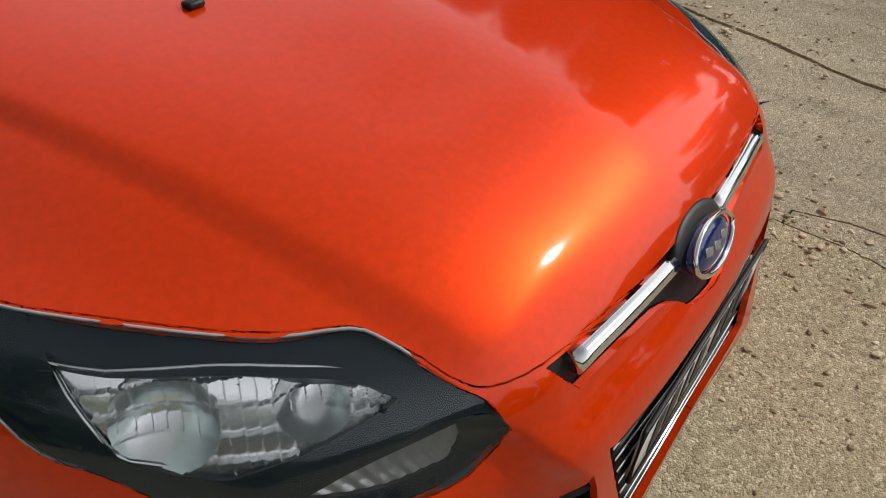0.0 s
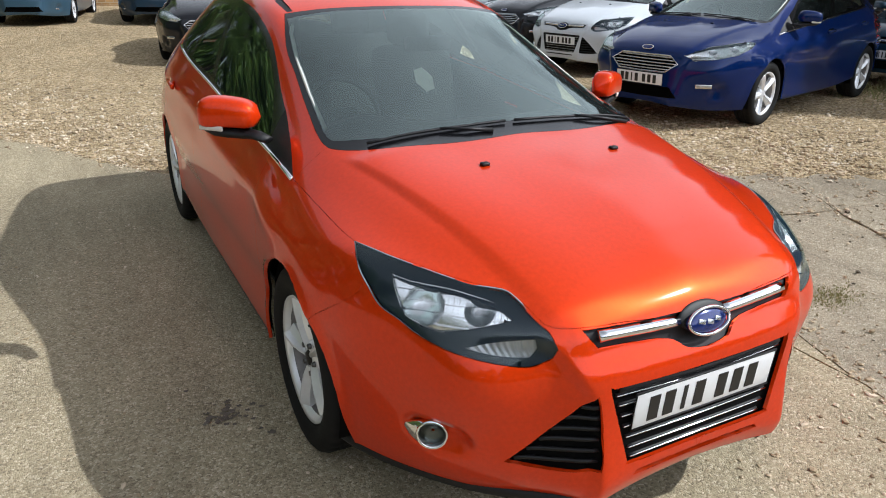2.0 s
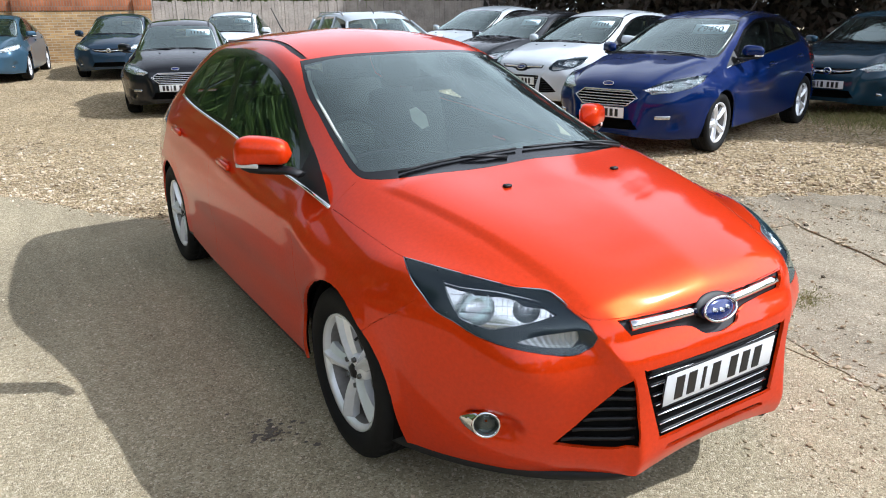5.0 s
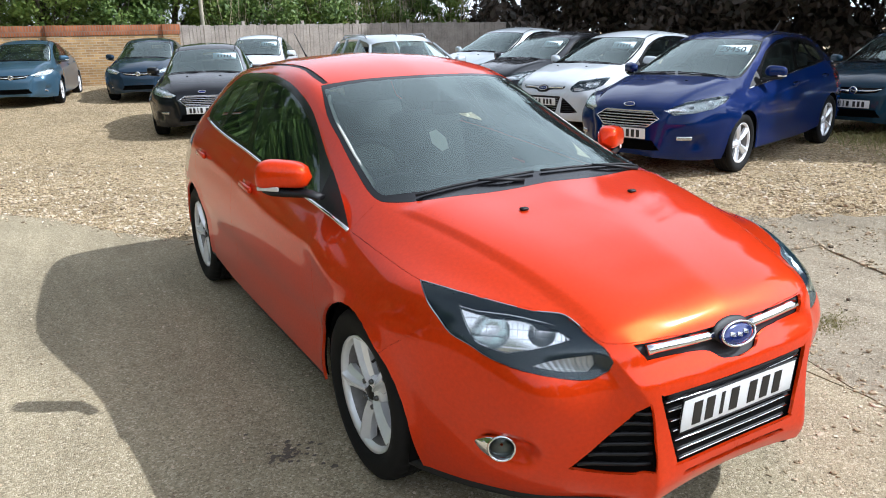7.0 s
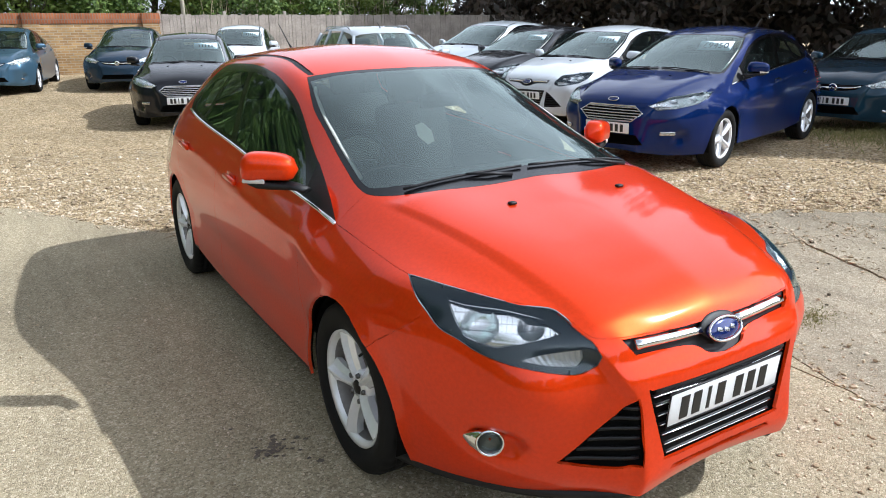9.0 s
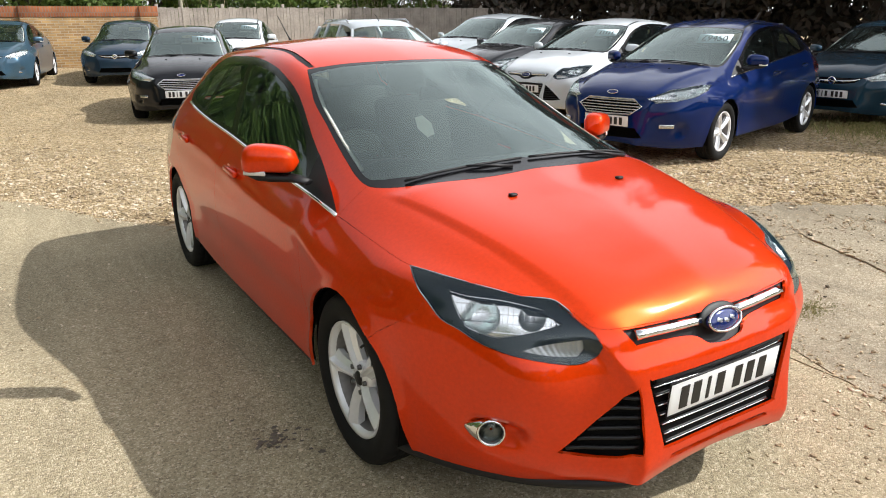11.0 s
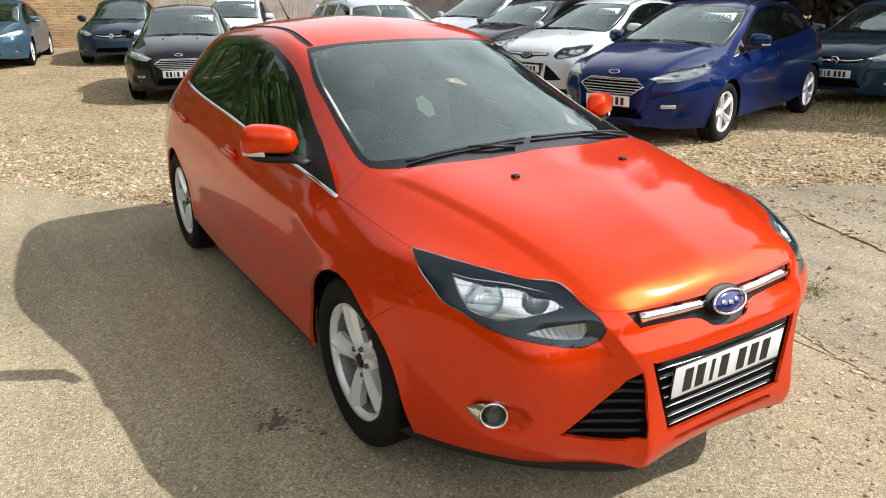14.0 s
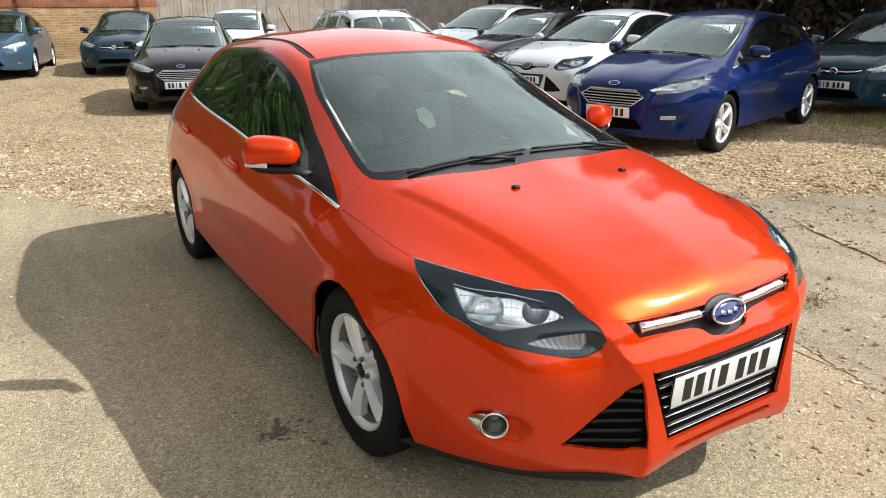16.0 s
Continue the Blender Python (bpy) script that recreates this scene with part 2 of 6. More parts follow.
SECTIONS = {
    "lip": [(0, -.918, .240), (.18, -.922, .240), (.34, -.942, .226), (.45, -.845, .207), (.6, -.69, .187), (.73, -.525, .19), (.80, -.40, .19), (.835, -.32, .19), (.85, -.25, .19)],
    "skirt": [(0, -.935, .29), (.2, -.938, .29), (.375, -.950, .270), (.5, -.86, .26), (.66, -.70, .265), (.76, -.56, .28), (.825, -.42, .29), (.855, -.33, .30), (.87, -.25, .30)],
    "bumper": flat_section(0.45, (0, -.935), (.2, -.933), (.38, -.91), (.54, -.825), (.68, -.695), (.78, -.555), (.84, -.43), (.87, -.33), (.885, -.25)),
    "bar": flat_section(0.58, (0, -.935), (.2, -.933), (.37, -.91), (.53, -.83), (.68, -.70), (.785, -.555), (.845, -.43), (.877, -.32), (.895, -.18)),
    "grille": [(0, -.905, .665), (.2, -.902, .665), (.36, -.88, .665), (.5, -.82, .68), (.65, -.695, .69), (.77, -.56, .70), (.84, -.43, .69), (.88, -.31, .64), (.902, -.17, .55)],
    "hood_lip": [(0, -.885, .725), (.2, -.88, .725), (.35, -.87, .72), (.47, -.81, .728), (.61, -.69, .752), (.74, -.55, .768), (.825, -.40, .752), (.88, -.24, .69), (.908, -.10, .55)],
    "hood_a": [(0, -.815, .792), (.21, -.813, .783), (.37, -.80, .765), (.48, -.755, .76), (.61, -.645, .788), (.75, -.46, .81), (.838, -.28, .782), (.883, -.11, .70), (.912, -.02, .54)],
    "hood_b": [(0, -.66, .862), (.24, -.66, .850), (.44, -.65, .824), (.54, -.62, .811), (.645, -.535, .815), (.765, -.37, .827), (.842, -.18, .795), (.888, -.03, .69), (.913, .05, .50)],
    "hood_c": [(0, -.42, .928), (.28, -.42, .918), (.51, -.40, .895), (.61, -.37, .874), (.69, -.30, .855), (.78, -.20, .834), (.852, -.07, .789), (.896, .05, .68), (.907, .14, .4)],
    "hood_d": [(0, -.15, .978), (.3, -.15, .972), (.54, -.12, .950), (.64, -.07, .924), (.72, -.02, .887), (.79, .03, .852), (.85, .09, .79), (.905, .16, .66), (.885, .22, .25)],
    "cowl": [(0, .04, 1.005), (.3, .045, 1.002), (.54, .08, .987), (.66, .14, .965), (.73, .20, .93), (.79, .26, .88), (.857, .30, .80), (.91, .34, .66), (.88, .36, .22)],
    "screen_a": [(0, .18, 1.05), (.3, .185, 1.047), (.53, .22, 1.03), (.65, .28, 1.005), (.715, .35, .965), (.785, .42, .89), (.86, .46, .80), (.912, .49, .66), (.88, .50, .22)],
    "screen_b": [(0, .6, 1.225), (.3, .61, 1.215), (.48, .64, 1.19), (.60, .69, 1.15), (.665, .75, 1.09), (.785, .80, .93), (.866, .82, .80), (.914, .83, .66), (.88, .84, .22)],
    "screen_c": [(0, 1.08, 1.395), (.28, 1.08, 1.388), (.45, 1.09, 1.368), (.56, 1.11, 1.366), (.615, 1.16, 1.30), (.785, 1.18, .955), (.871, 1.19, .81), (.915, 1.2, .66), (.88, 1.2, .22)],
    "roof_a": [(0, 1.45, 1.485), (.28, 1.45, 1.477), (.48, 1.45, 1.452), (.575, 1.46, 1.412), (.635, 1.48, 1.335), (.785, 1.49, .975), (.873, 1.5, .82), (.915, 1.5, .66), (.88, 1.5, .22)],
    "roof_b": [(0, 2.0, 1.487), (.28, 2.0, 1.477), (.46, 2.0, 1.445), (.55, 2.0, 1.398), (.62, 2.0, 1.32), (.785, 2.0, 1.02), (.872, 2.0, .85), (.913, 2.0, .68), (.877, 2.0, .24)],
    "roof_c": [(0, 2.6, 1.44), (.27, 2.6, 1.43), (.45, 2.6, 1.40), (.53, 2.6, 1.355), (.60, 2.6, 1.28), (.775, 2.6, 1.08), (.863, 2.6, .90), (.908, 2.6, .70), (.88, 2.6, .30)],
    "roof_d": [(0, 3.07, 1.37), (.25, 3.07, 1.365), (.42, 3.05, 1.34), (.50, 3.01, 1.29), (.57, 2.96, 1.23), (.72, 2.92, 1.08), (.835, 2.93, .92), (.89, 2.96, .70), (.865, 2.98, .3)],
    "tail_a": [(0, 3.25, 1.15), (.25, 3.25, 1.15), (.45, 3.23, 1.14), (.55, 3.19, 1.12), (.63, 3.14, 1.08), (.73, 3.1, 1.0), (.81, 3.09, .88), (.865, 3.1, .68), (.85, 3.1, .33)],
    "tail_b": [(0, 3.38, .92), (.3, 3.38, .92), (.5, 3.35, .92), (.62, 3.3, .92), (.7, 3.25, .91), (.75, 3.22, .88), (.80, 3.2, .8), (.845, 3.18, .66), (.84, 3.18, .36)],
    "tail_c": [(0, 3.44, .58), (.3, 3.43, .58), (.5, 3.40, .58), (.65, 3.34, .58), (.73, 3.29, .58), (.78, 3.26, .58), (.81, 3.23, .58), (.83, 3.21, .52), (.835, 3.2, .38)],
    "tail_d": [(0, 3.40, .3), (.3, 3.39, .3), (.5, 3.36, .3), (.62, 3.3, .3), (.7, 3.26, .3), (.75, 3.24, .3), (.78, 3.22, .3), (.80, 3.21, .3), (.81, 3.2, .3)],
}


def skin_grid(nu, nv):
    """The half skin as a grid [nu][nv] of points, x outwards from the middle, with its creases."""
    c = np.array(list(SECTIONS.values()))
    fold = (c[:, 2] + c[:, 3]) / 2
    fold[:6] = c[:6, 2] + 0.22 * (c[:6, 3] - c[:6, 2]) + np.array((0.010, -0.014, 0))
    c = np.concatenate([c[:, :3], fold[:, None], c[:, 3:]], 1)
    rows = np.array([bspline(s, nv) for s in c])
    g = bspline(rows.reshape(len(rows), -1), nu).reshape(nu, nv, 3)
    x, y, z = g[..., 0], g[..., 1], g[..., 2]

    def step(a, b, v):
        t = np.clip((v - a) / (b - a), 0, 1)
        return t * t * (3 - 2 * t)
    # the grille and the bar over it stand forward
    fore = (1 - step(.33, .52, x)) * step(.20, .30, z) * (1 - step(.60, .67, z)) * (y < -.6)
    y -= 0.020 * fore
    # the fold that runs down each side of the bonnet
    d = x - np.interp(y, (-.82, -.75, -.60, -.43, -.17, -.06, .13), (.428, .438, .472, .510, .568, .592, .64))
    on_hood = step(-.86, -.80, y) * (1 - step(.02, .12, y)) * step(.70, .76, z)
    z += 0.012 * on_hood * (1 - step(-.004, np.interp(y, (-.8, -.5, -.1), (.050, .042, .028)), d)) * step(-0.34, -0.01, d)
    # the fold of the bumper beside the grille
    d = x - np.interp(z, (.25, .35, .56, .66, .70), (.345, .345, .372, .425, .45))
    y += 0.026 * step(0.0, 0.035, d) * (1 - step(.07, .28, d)) * (y < -.45) * (1 - step(.66, .72, z))
    # shoulder line and lower line along the doors
    side = step(.72, .80, x) * step(-.1, .35, y) * (1 - step(2.7, 3.1, y))
    up = z - np.interp(y, (.1, .45, .9, 1.1, 1.4, 1.8, 2.3, 2.8), (.70, .785, .797, .806, .831, .872, .898, .91))
    x += 0.014 * side * np.where(up > 0, np.clip(1 - up / .085, 0, 1), np.exp(-(up / .045) ** 2))
    x -= 0.012 * side * np.exp(-((z - (.42 + .03 * y)) / .07) ** 2)
    # the wing swells over the front wheel and folds in behind it
    swell = step(.7, .8, x) * step(-.35, -.15, y) * (1 - step(.18, .60, y + .5 * (.75 - z))) * step(.40, .62, z)
    x += 0.016 * swell * (1 - step(.72, .80, z - .18 * y))
    # full corners under the headlamps
    near = np.exp(-(((x - .60) / .18) ** 2 + ((y + .73) / .17) ** 2 + ((z - .59) / .16) ** 2))
    x += 0.034 * near
    y -= 0.036 * near
    # flared arch lips
    for wy in (0, 2.648):
        r = np.hypot(y - wy, z - .31)
        x += 0.012 * step(.7, .8, x) * np.clip(1 - (r - .35) / .06, 0, 1) ** 2
    # hollow round each fog lamp
    t = (x - .672) * .75 + (y + .65) * .66
    f = np.hypot(t / .105, (z - .380) / .050)
    inward = 0.045 * (1 - step(.5, 1.08, f)) * (y < -.3) * (x > .45)
    x -= inward * .66
    y += inward * .75
    return g


# outlines of openings and seams on one half of the body, x outwards
OUTLINE = {
    "headlight": [(0.767, -0.283, 0.824), (0.736, -0.374, 0.823), (0.710, -0.433, 0.819), (0.636, -0.558, 0.805), (0.578, -0.632, 0.793), (0.517, -0.686, 0.789), (0.500, -0.721, 0.778), (0.486, -0.761, 0.755), (0.472, -0.798, 0.732), (0.457, -0.823, 0.714), (0.446, -0.845, 0.676), (0.450, -0.832, 0.647), (0.473, -0.822, 0.634), (0.496, -0.810, 0.624), (0.533, -0.786, 0.624), (0.592, -0.744, 0.634), (0.660, -0.687, 0.648), (0.720, -0.617, 0.668), (0.756, -0.558, 0.699), (0.784, -0.501, 0.719), (0.793, -0.443, 0.754), (0.794, -0.380, 0.784)],
    "reflector": [(0.740, -0.478, 0.792), (0.711, -0.530, 0.786), (0.642, -0.607, 0.783), (0.597, -0.658, 0.775), (0.547, -0.714, 0.761), (0.522, -0.756, 0.740), (0.598, -0.716, 0.716), (0.662, -0.667, 0.695), (0.689, -0.642, 0.690), (0.740, -0.576, 0.706), (0.748, -0.551, 0.729), (0.747, -0.509, 0.769)],
    "indicator": [(0.630, -0.706, 0.661), (0.581, -0.736, 0.675), (0.515, -0.783, 0.686), (0.486, -0.805, 0.691), (0.478, -0.809, 0.664), (0.497, -0.802, 0.645), (0.551, -0.766, 0.647), (0.591, -0.737, 0.653)],
    "hood": [(-0.100, 0.090, 1.020), (0.000, 0.090, 1.020), (0.222, 0.090, 1.020), (0.390, 0.119, 1.015), (0.522, 0.148, 1.006), (0.630, 0.218, 0.995), (0.694, 0.224, 0.958), (0.788, 0.238, 0.873), (0.784, 0.099, 0.860), (0.778, -0.110, 0.839), (0.768, -0.277, 0.825), (0.733, -0.369, 0.825), (0.707, -0.429, 0.821), (0.633, -0.554, 0.807), (0.575, -0.629, 0.795), (0.515, -0.684, 0.792), (0.499, -0.719, 0.780), (0.485, -0.759, 0.758), (0.476, -0.790, 0.737), (0.452, -0.822, 0.722), (0.384, -0.852, 0.722), (0.263, -0.868, 0.720), (0.143, -0.881, 0.714), (0.000, -0.884, 0.714), (-0.100, -0.884, 0.714)],
    "slot": [(-0.100, -0.884, 0.714), (0.000, -0.884, 0.714), (0.143, -0.881, 0.714), (0.255, -0.867, 0.715), (0.385, -0.854, 0.720), (0.366, -0.874, 0.694), (0.348, -0.883, 0.672), (0.184, -0.898, 0.667), (0.115, -0.905, 0.655), (0.075, -0.920, 0.630), (0.000, -0.925, 0.622), (-0.100, -0.925, 0.622)],
    "tri": [(0.556, -0.795, 0.337), (0.463, -0.855, 0.456), (0.361, -0.909, 0.559), (0.348, -0.916, 0.491), (0.342, -0.930, 0.374), (0.347, -0.933, 0.335), (0.465, -0.862, 0.327)],
    "ws": [(-0.100, 0.024, 1.007), (0.000, 0.024, 1.007), (0.222, 0.018, 0.999), (0.432, 0.050, 0.993), (0.555, 0.090, 0.987), (0.649, 0.180, 0.976), (0.669, 0.284, 0.989), (0.649, 0.468, 1.048), (0.614, 0.721, 1.152), (0.591, 0.912, 1.241), (0.527, 1.126, 1.355), (0.324, 1.099, 1.377), (0.054, 1.074, 1.384), (0.000, 1.072, 1.387), (-0.100, 1.072, 1.387)],
    "belt": [(0.787, 0.240, 0.875), (0.782, 0.518, 0.903), (0.789, 0.731, 0.914), (0.785, 1.300, 0.971), (0.781, 1.631, 1.003), (0.780, 1.983, 1.024), (0.768, 2.431, 1.058), (0.748, 2.607, 1.082)],
    "dlo": [(0.780, 0.270, 0.885), (0.713, 0.520, 0.991), (0.668, 0.757, 1.096), (0.616, 1.021, 1.245), (0.602, 1.214, 1.318), (0.593, 1.407, 1.363), (0.575, 1.705, 1.386), (0.555, 2.040, 1.381), (0.540, 2.420, 1.356)],
    "strip_out": [(0.456, 1.749, 1.443), (0.505, 1.454, 1.422), (0.518, 1.266, 1.392), (0.513, 1.138, 1.361)],
}
OUTLINE["low_grille"] = [(-.1, -.94, .575), (0, -.94, .575), (.325, -.91, .570), (.33, -.91, .555), (.268, -.93, .342), (.255, -.93, .335), (0, -.94, .334), (-.1, -.94, .334)]
OUTLINE["lip_slot"] = [(-.1, -.94, .305), (0, -.94, .305), (.23, -.93, .303), (.24, -.93, .290), (0, -.94, .288), (-.1, -.94, .288)]
OUTLINE["wsin"] = [(-.1, .12, 1.036), (0, .12, 1.036)] + [(.145, .117, 1.031), (.383, .120, 1.019), (.514, .150, 1.010), (.617, .206, 1.0), (.648, .270, 1.003), (.634, .425, 1.048), (.602, .675, 1.148), (.577, .875, 1.238), (.531, 1.075, 1.335), (.45, 1.075, 1.35), (.30, 1.065, 1.362), (.12, 1.045, 1.37), (0, 1.04, 1.372), (-.1, 1.04, 1.372)]
# the later model's nose: wide six-sided grille and slimmer lamps
OUTLINE["wide_grille"] = [(-.1, -.90, .70), (0, -.90, .70), (.27, -.88, .69), (.37, -.87, .625), (.26, -.92, .54), (0, -.93, .535), (-.1, -.93, .535)]
OUTLINE["slim_lamp"] = [(.40, -.865, .705), (.55, -.68, .785), (.70, -.46, .82), (.80, -.24, .832), (.815, -.36, .775), (.765, -.53, .715), (.63, -.69, .665), (.48, -.815, .652)]
OUTLINE["low_intake"] = [(-.1, -.93, .40), (0, -.93, .40), (.33, -.92, .40), (.40, -.90, .30), (0, -.93, .29), (-.1, -.93, .29)]
OUTLINE["wing_grille"] = [(-.1, -.90, .705), (0, -.90, .705), (.30, -.88, .705), (.40, -.86, .72), (.30, -.90, .64), (.1, -.93, .615), (0, -.93, .61), (-.1, -.93, .61)]


def rounded(points, n=3, corner=42):
    """A closed outline, its gentle bends rounded, its corners kept."""
    pts = [Vector(p) for p in points]
    k = len(pts)
    sharp = []
    for i in range(k):
        a, b = pts[i] - pts[i - 1], pts[(i + 1) % k] - pts[i]
        sharp.append(a.angle(b, 0) > radians(corner))
    out = []
    for i in range(k):
        p1, p2 = pts[i], pts[(i + 1) % k]
        p0 = p1 if sharp[i] else pts[i - 1]
        p3 = p2 if sharp[(i + 1) % k] else pts[(i + 2) % k]
        for s in range(n):
            t = s / n
            out.append(0.5 * (2 * p1 + (p2 - p0) * t + (2 * p0 - 5 * p1 + 4 * p2 - p3) * t * t + (3 * p1 - p0 - 3 * p2 + p3) * t ** 3))
    return out


def inside(poly, pts):
    """Which of the 2D points lie inside the 2D polygon."""
    x, y = pts[:, 0], pts[:, 1]
    res = np.zeros(len(pts), bool)
    for (x0, y0), (x1, y1) in zip(poly, np.roll(poly, -1, 0)):
        hit = (y0 > y) != (y1 > y)
        with np.errstate(divide="ignore", invalid="ignore"):
            res ^= hit & (x < (x1 - x0) * (y - y0) / (y1 - y0) + x0)
    return res


class Shell:
    """Half the body's skin, to be cut into panels along outlines."""

    def __init__(self, nu, nv, fine):
        g = skin_grid(nu, nv)
        self.grid = g
        self.fine = fine
        bm = self.bm = bmesh.new()
        self.layer = bm.faces.layers.int.new("panel")
        vs = [[bm.verts.new(p) for p in row] for row in g]
        for i in range(nu - 1):
            for j in range(nv - 1):
                bm.faces.new((vs[i][j], vs[i][j + 1], vs[i + 1][j + 1], vs[i + 1][j]))
        bm.normal_update()
        self.names = {"": 0}
        du, dv = np.gradient(g, axis=0), np.gradient(g, axis=1)
        nrm = np.cross(dv, du)
        nrm /= np.linalg.norm(nrm, axis=2, keepdims=True) + 1e-12
        self.normals = nrm.reshape(-1, 3)
        self.tree = KDTree(nu * nv)
        for k, p in enumerate(g.reshape(-1, 3)):
            self.tree.insert(p, k)
        self.tree.balance()
        self.size = 0.10 if fine else 0.20

    def points(self):
        return self.grid.reshape(-1, 3)

    def skin_normal(self, co):
        """The smooth skin's normal nearest to a point of either half."""
        sx = -1 if co.x < 0 else 1
        out = Vector()
        for p, k, d in self.tree.find_n((abs(co.x), co.y, co.z), 4):
            out += Vector(self.normals[k]) / (d + .002)
        out.normalize()
        return Vector((sx * out.x if abs(co.x) > 1e-4 else 0, out.y, out.z))

    def piece(self, name, panel, material, parent, label="", **how):
        """A panel linked as a part, shaded by the smooth skin's normals."""
        bm = self.panel(panel, **how)
        ob = part(name, bm, material, parent, label)
        if ob.data.vertices:
            ob.data.normals_split_custom_set_from_vertices([self.skin_normal(v.co) for v in ob.data.vertices])
        return ob

    def front(self, x, z, dy=0.0):
        """The point of the nose at x and z, moved back by dy."""
        f = self.points()
        near = f[f[:, 1] < -.3]
        d = (near[:, 0] - abs(x)) ** 2 + (near[:, 2] - z) ** 2
        k = np.argsort(d)[:4]
        w = 1 / (d[k] + 1e-6)
        return Vector((x, float((near[k, 1] * w).sum() / w.sum()) + dy, z))

    def side(self, y, z, dx=0.0):
        f = self.points()
        d = (f[:, 1] - y) ** 2 + (f[:, 2] - z) ** 2
        k = np.argsort(d)[:4]
        w = 1 / (d[k] + 1e-6)
        return Vector((float((f[k, 0] * w).sum() / w.sum()) + dx, y, z))

    def top(self, x, y, dz=0.0):
        f = self.points()
        d = (f[:, 0] - abs(x)) ** 2 + (f[:, 1] - y) ** 2 + 1e9 * (f[:, 2] < .6)
        k = np.argsort(d)[:4]
        w = 1 / (d[k] + 1e-6)
        return Vector((x, y, float((f[k, 2] * w).sum() / w.sum()) + dz))

    def mark(self, name, outline, p, over=True, cut=True, n=3, delete=False):
        """Cut the skin along an outline, seen along -p, and give the faces inside a panel's name."""
        bm, lay = self.bm, self.layer
        p = Vector(p).normalized()
        pts = rounded(outline, n if self.fine else 1)
        q = p.to_track_quat("Z", "Y")
        e1, e2 = np.array(q @ Vector((1, 0, 0))), np.array(q @ Vector((0, 1, 0)))
        flat = np.array([(np.dot(v, e1), np.dot(v, e2)) for v in map(np.array, pts)])
        lo, hi = flat.min(0) - self.size, flat.max(0) + self.size

        def gather():
            fs = [f for f in bm.faces if f.normal.dot(p) > 0.02]
            c = np.array([f.calc_center_median() for f in fs])
            c2 = np.stack([c @ e1, c @ e2], 1)
            ok = ((c2 > lo) & (c2 < hi)).all(1)
            return [f for f, o in zip(fs, ok) if o], c2[ok]
        if cut:
            cand, _ = gather()
            for i in range(len(pts)):
                a, b = flat[i], flat[(i + 1) % len(pts)]
                ln = np.hypot(*(b - a))
                if ln < 1e-5 or not cand:
                    continue
                c = np.array([f.calc_center_median() for f in cand])
                c2 = np.stack([c @ e1, c @ e2], 1) - a
                u = (b - a) / ln
                along, off = c2 @ u, abs(c2 @ np.array((-u[1], u[0])))
                near = [f for f, s, o in zip(cand, along, off) if -self.size < s < ln + self.size and o < self.size]
                if not near:
                    continue
                geom = list({v for f in near for v in f.verts}) + list({e for f in near for e in f.edges}) + near
                no = (pts[(i + 1) % len(pts)] - pts[i]).cross(p).normalized()
                res = bmesh.ops.bisect_plane(bm, geom=geom, plane_co=pts[i], plane_no=no, dist=1e-4)
                cand = list(set([f for f in cand if f.is_valid] + [g for g in res["geom"] if isinstance(g, bmesh.types.BMFace)]))
            bm.normal_update()
        cand, c2 = gather()
        num = self.names.setdefault(name, len(self.names))
        if cand:
            dead = []
            for f, o in zip(cand, inside(flat, c2)):
                if o and (over or f[lay] == 0):
                    f[lay] = num
                    dead.append(f)
            if delete:
                bmesh.ops.delete(bm, geom=dead, context="FACES")

    def panel(self, name, lift=0.0, gap=0.0013, depth=0.012, sides=(1,)):
        """The faces of a panel as a mesh: joined over the middle (sides (1,-1)) or for one side, with a gap and turned-in edges."""
        num = self.names.get(name)
        out = bmesh.new()
        faces = [f for f in self.bm.faces if f[self.layer] == num]
        for sx in sides:
            made = {}
            for f in faces:
                ring = []
                for v in f.verts:
                    if v not in made:
                        co = v.co + v.normal * lift
                        made[v] = out.verts.new((sx * co.x, co.y, co.z))
                        made[v].normal = (sx * v.normal.x, v.normal.y, v.normal.z)
                    ring.append(made[v])
                try:
                    out.faces.new(ring if sx > 0 else ring[::-1])
                except ValueError:
                    pass
        if len(sides) > 1:
            bmesh.ops.remove_doubles(out, verts=[v for v in out.verts if abs(v.co.x) < 2e-3], dist=2e-3)
        if not out.faces:
            return out
        bmesh.ops.triangulate(out, faces=[f for f in out.faces if len(f.verts) > 4])
        rim = [e for e in out.edges if e.is_boundary and not (abs(e.verts[0].co.x) < 1e-3 and abs(e.verts[1].co.x) < 1e-3)]
        out.normal_update()
        if gap:
            shift = {}
            for v in {v for e in rim for v in e.verts}:
                d = Vector()
                for e in v.link_edges:
                    if e.is_boundary and e.link_faces:
                        f = e.link_faces[0]
                        w = f.normal.cross(e.verts[1].co - e.verts[0].co).normalized()
                        d += w if w.dot(f.calc_center_median() - v.co) > 0 else -w
                if d.length > 1e-6:
                    shift[v] = d.normalized() * gap
            for v, d in shift.items():
                v.co += d
        if depth:
            nrm = {v: v.normal.copy() for e in rim for v in e.verts}
            for e in rim:
                e.smooth = False
            res = bmesh.ops.extrude_edge_only(out, edges=rim)
            for v in [g for g in res["geom"] if isinstance(g, bmesh.types.BMVert)]:
                src = [e.other_vert(v) for e in v.link_edges if e.other_vert(v) in nrm]
                if src:
                    v.co -= nrm[src[0]] * depth
        return out


MESHES = {}


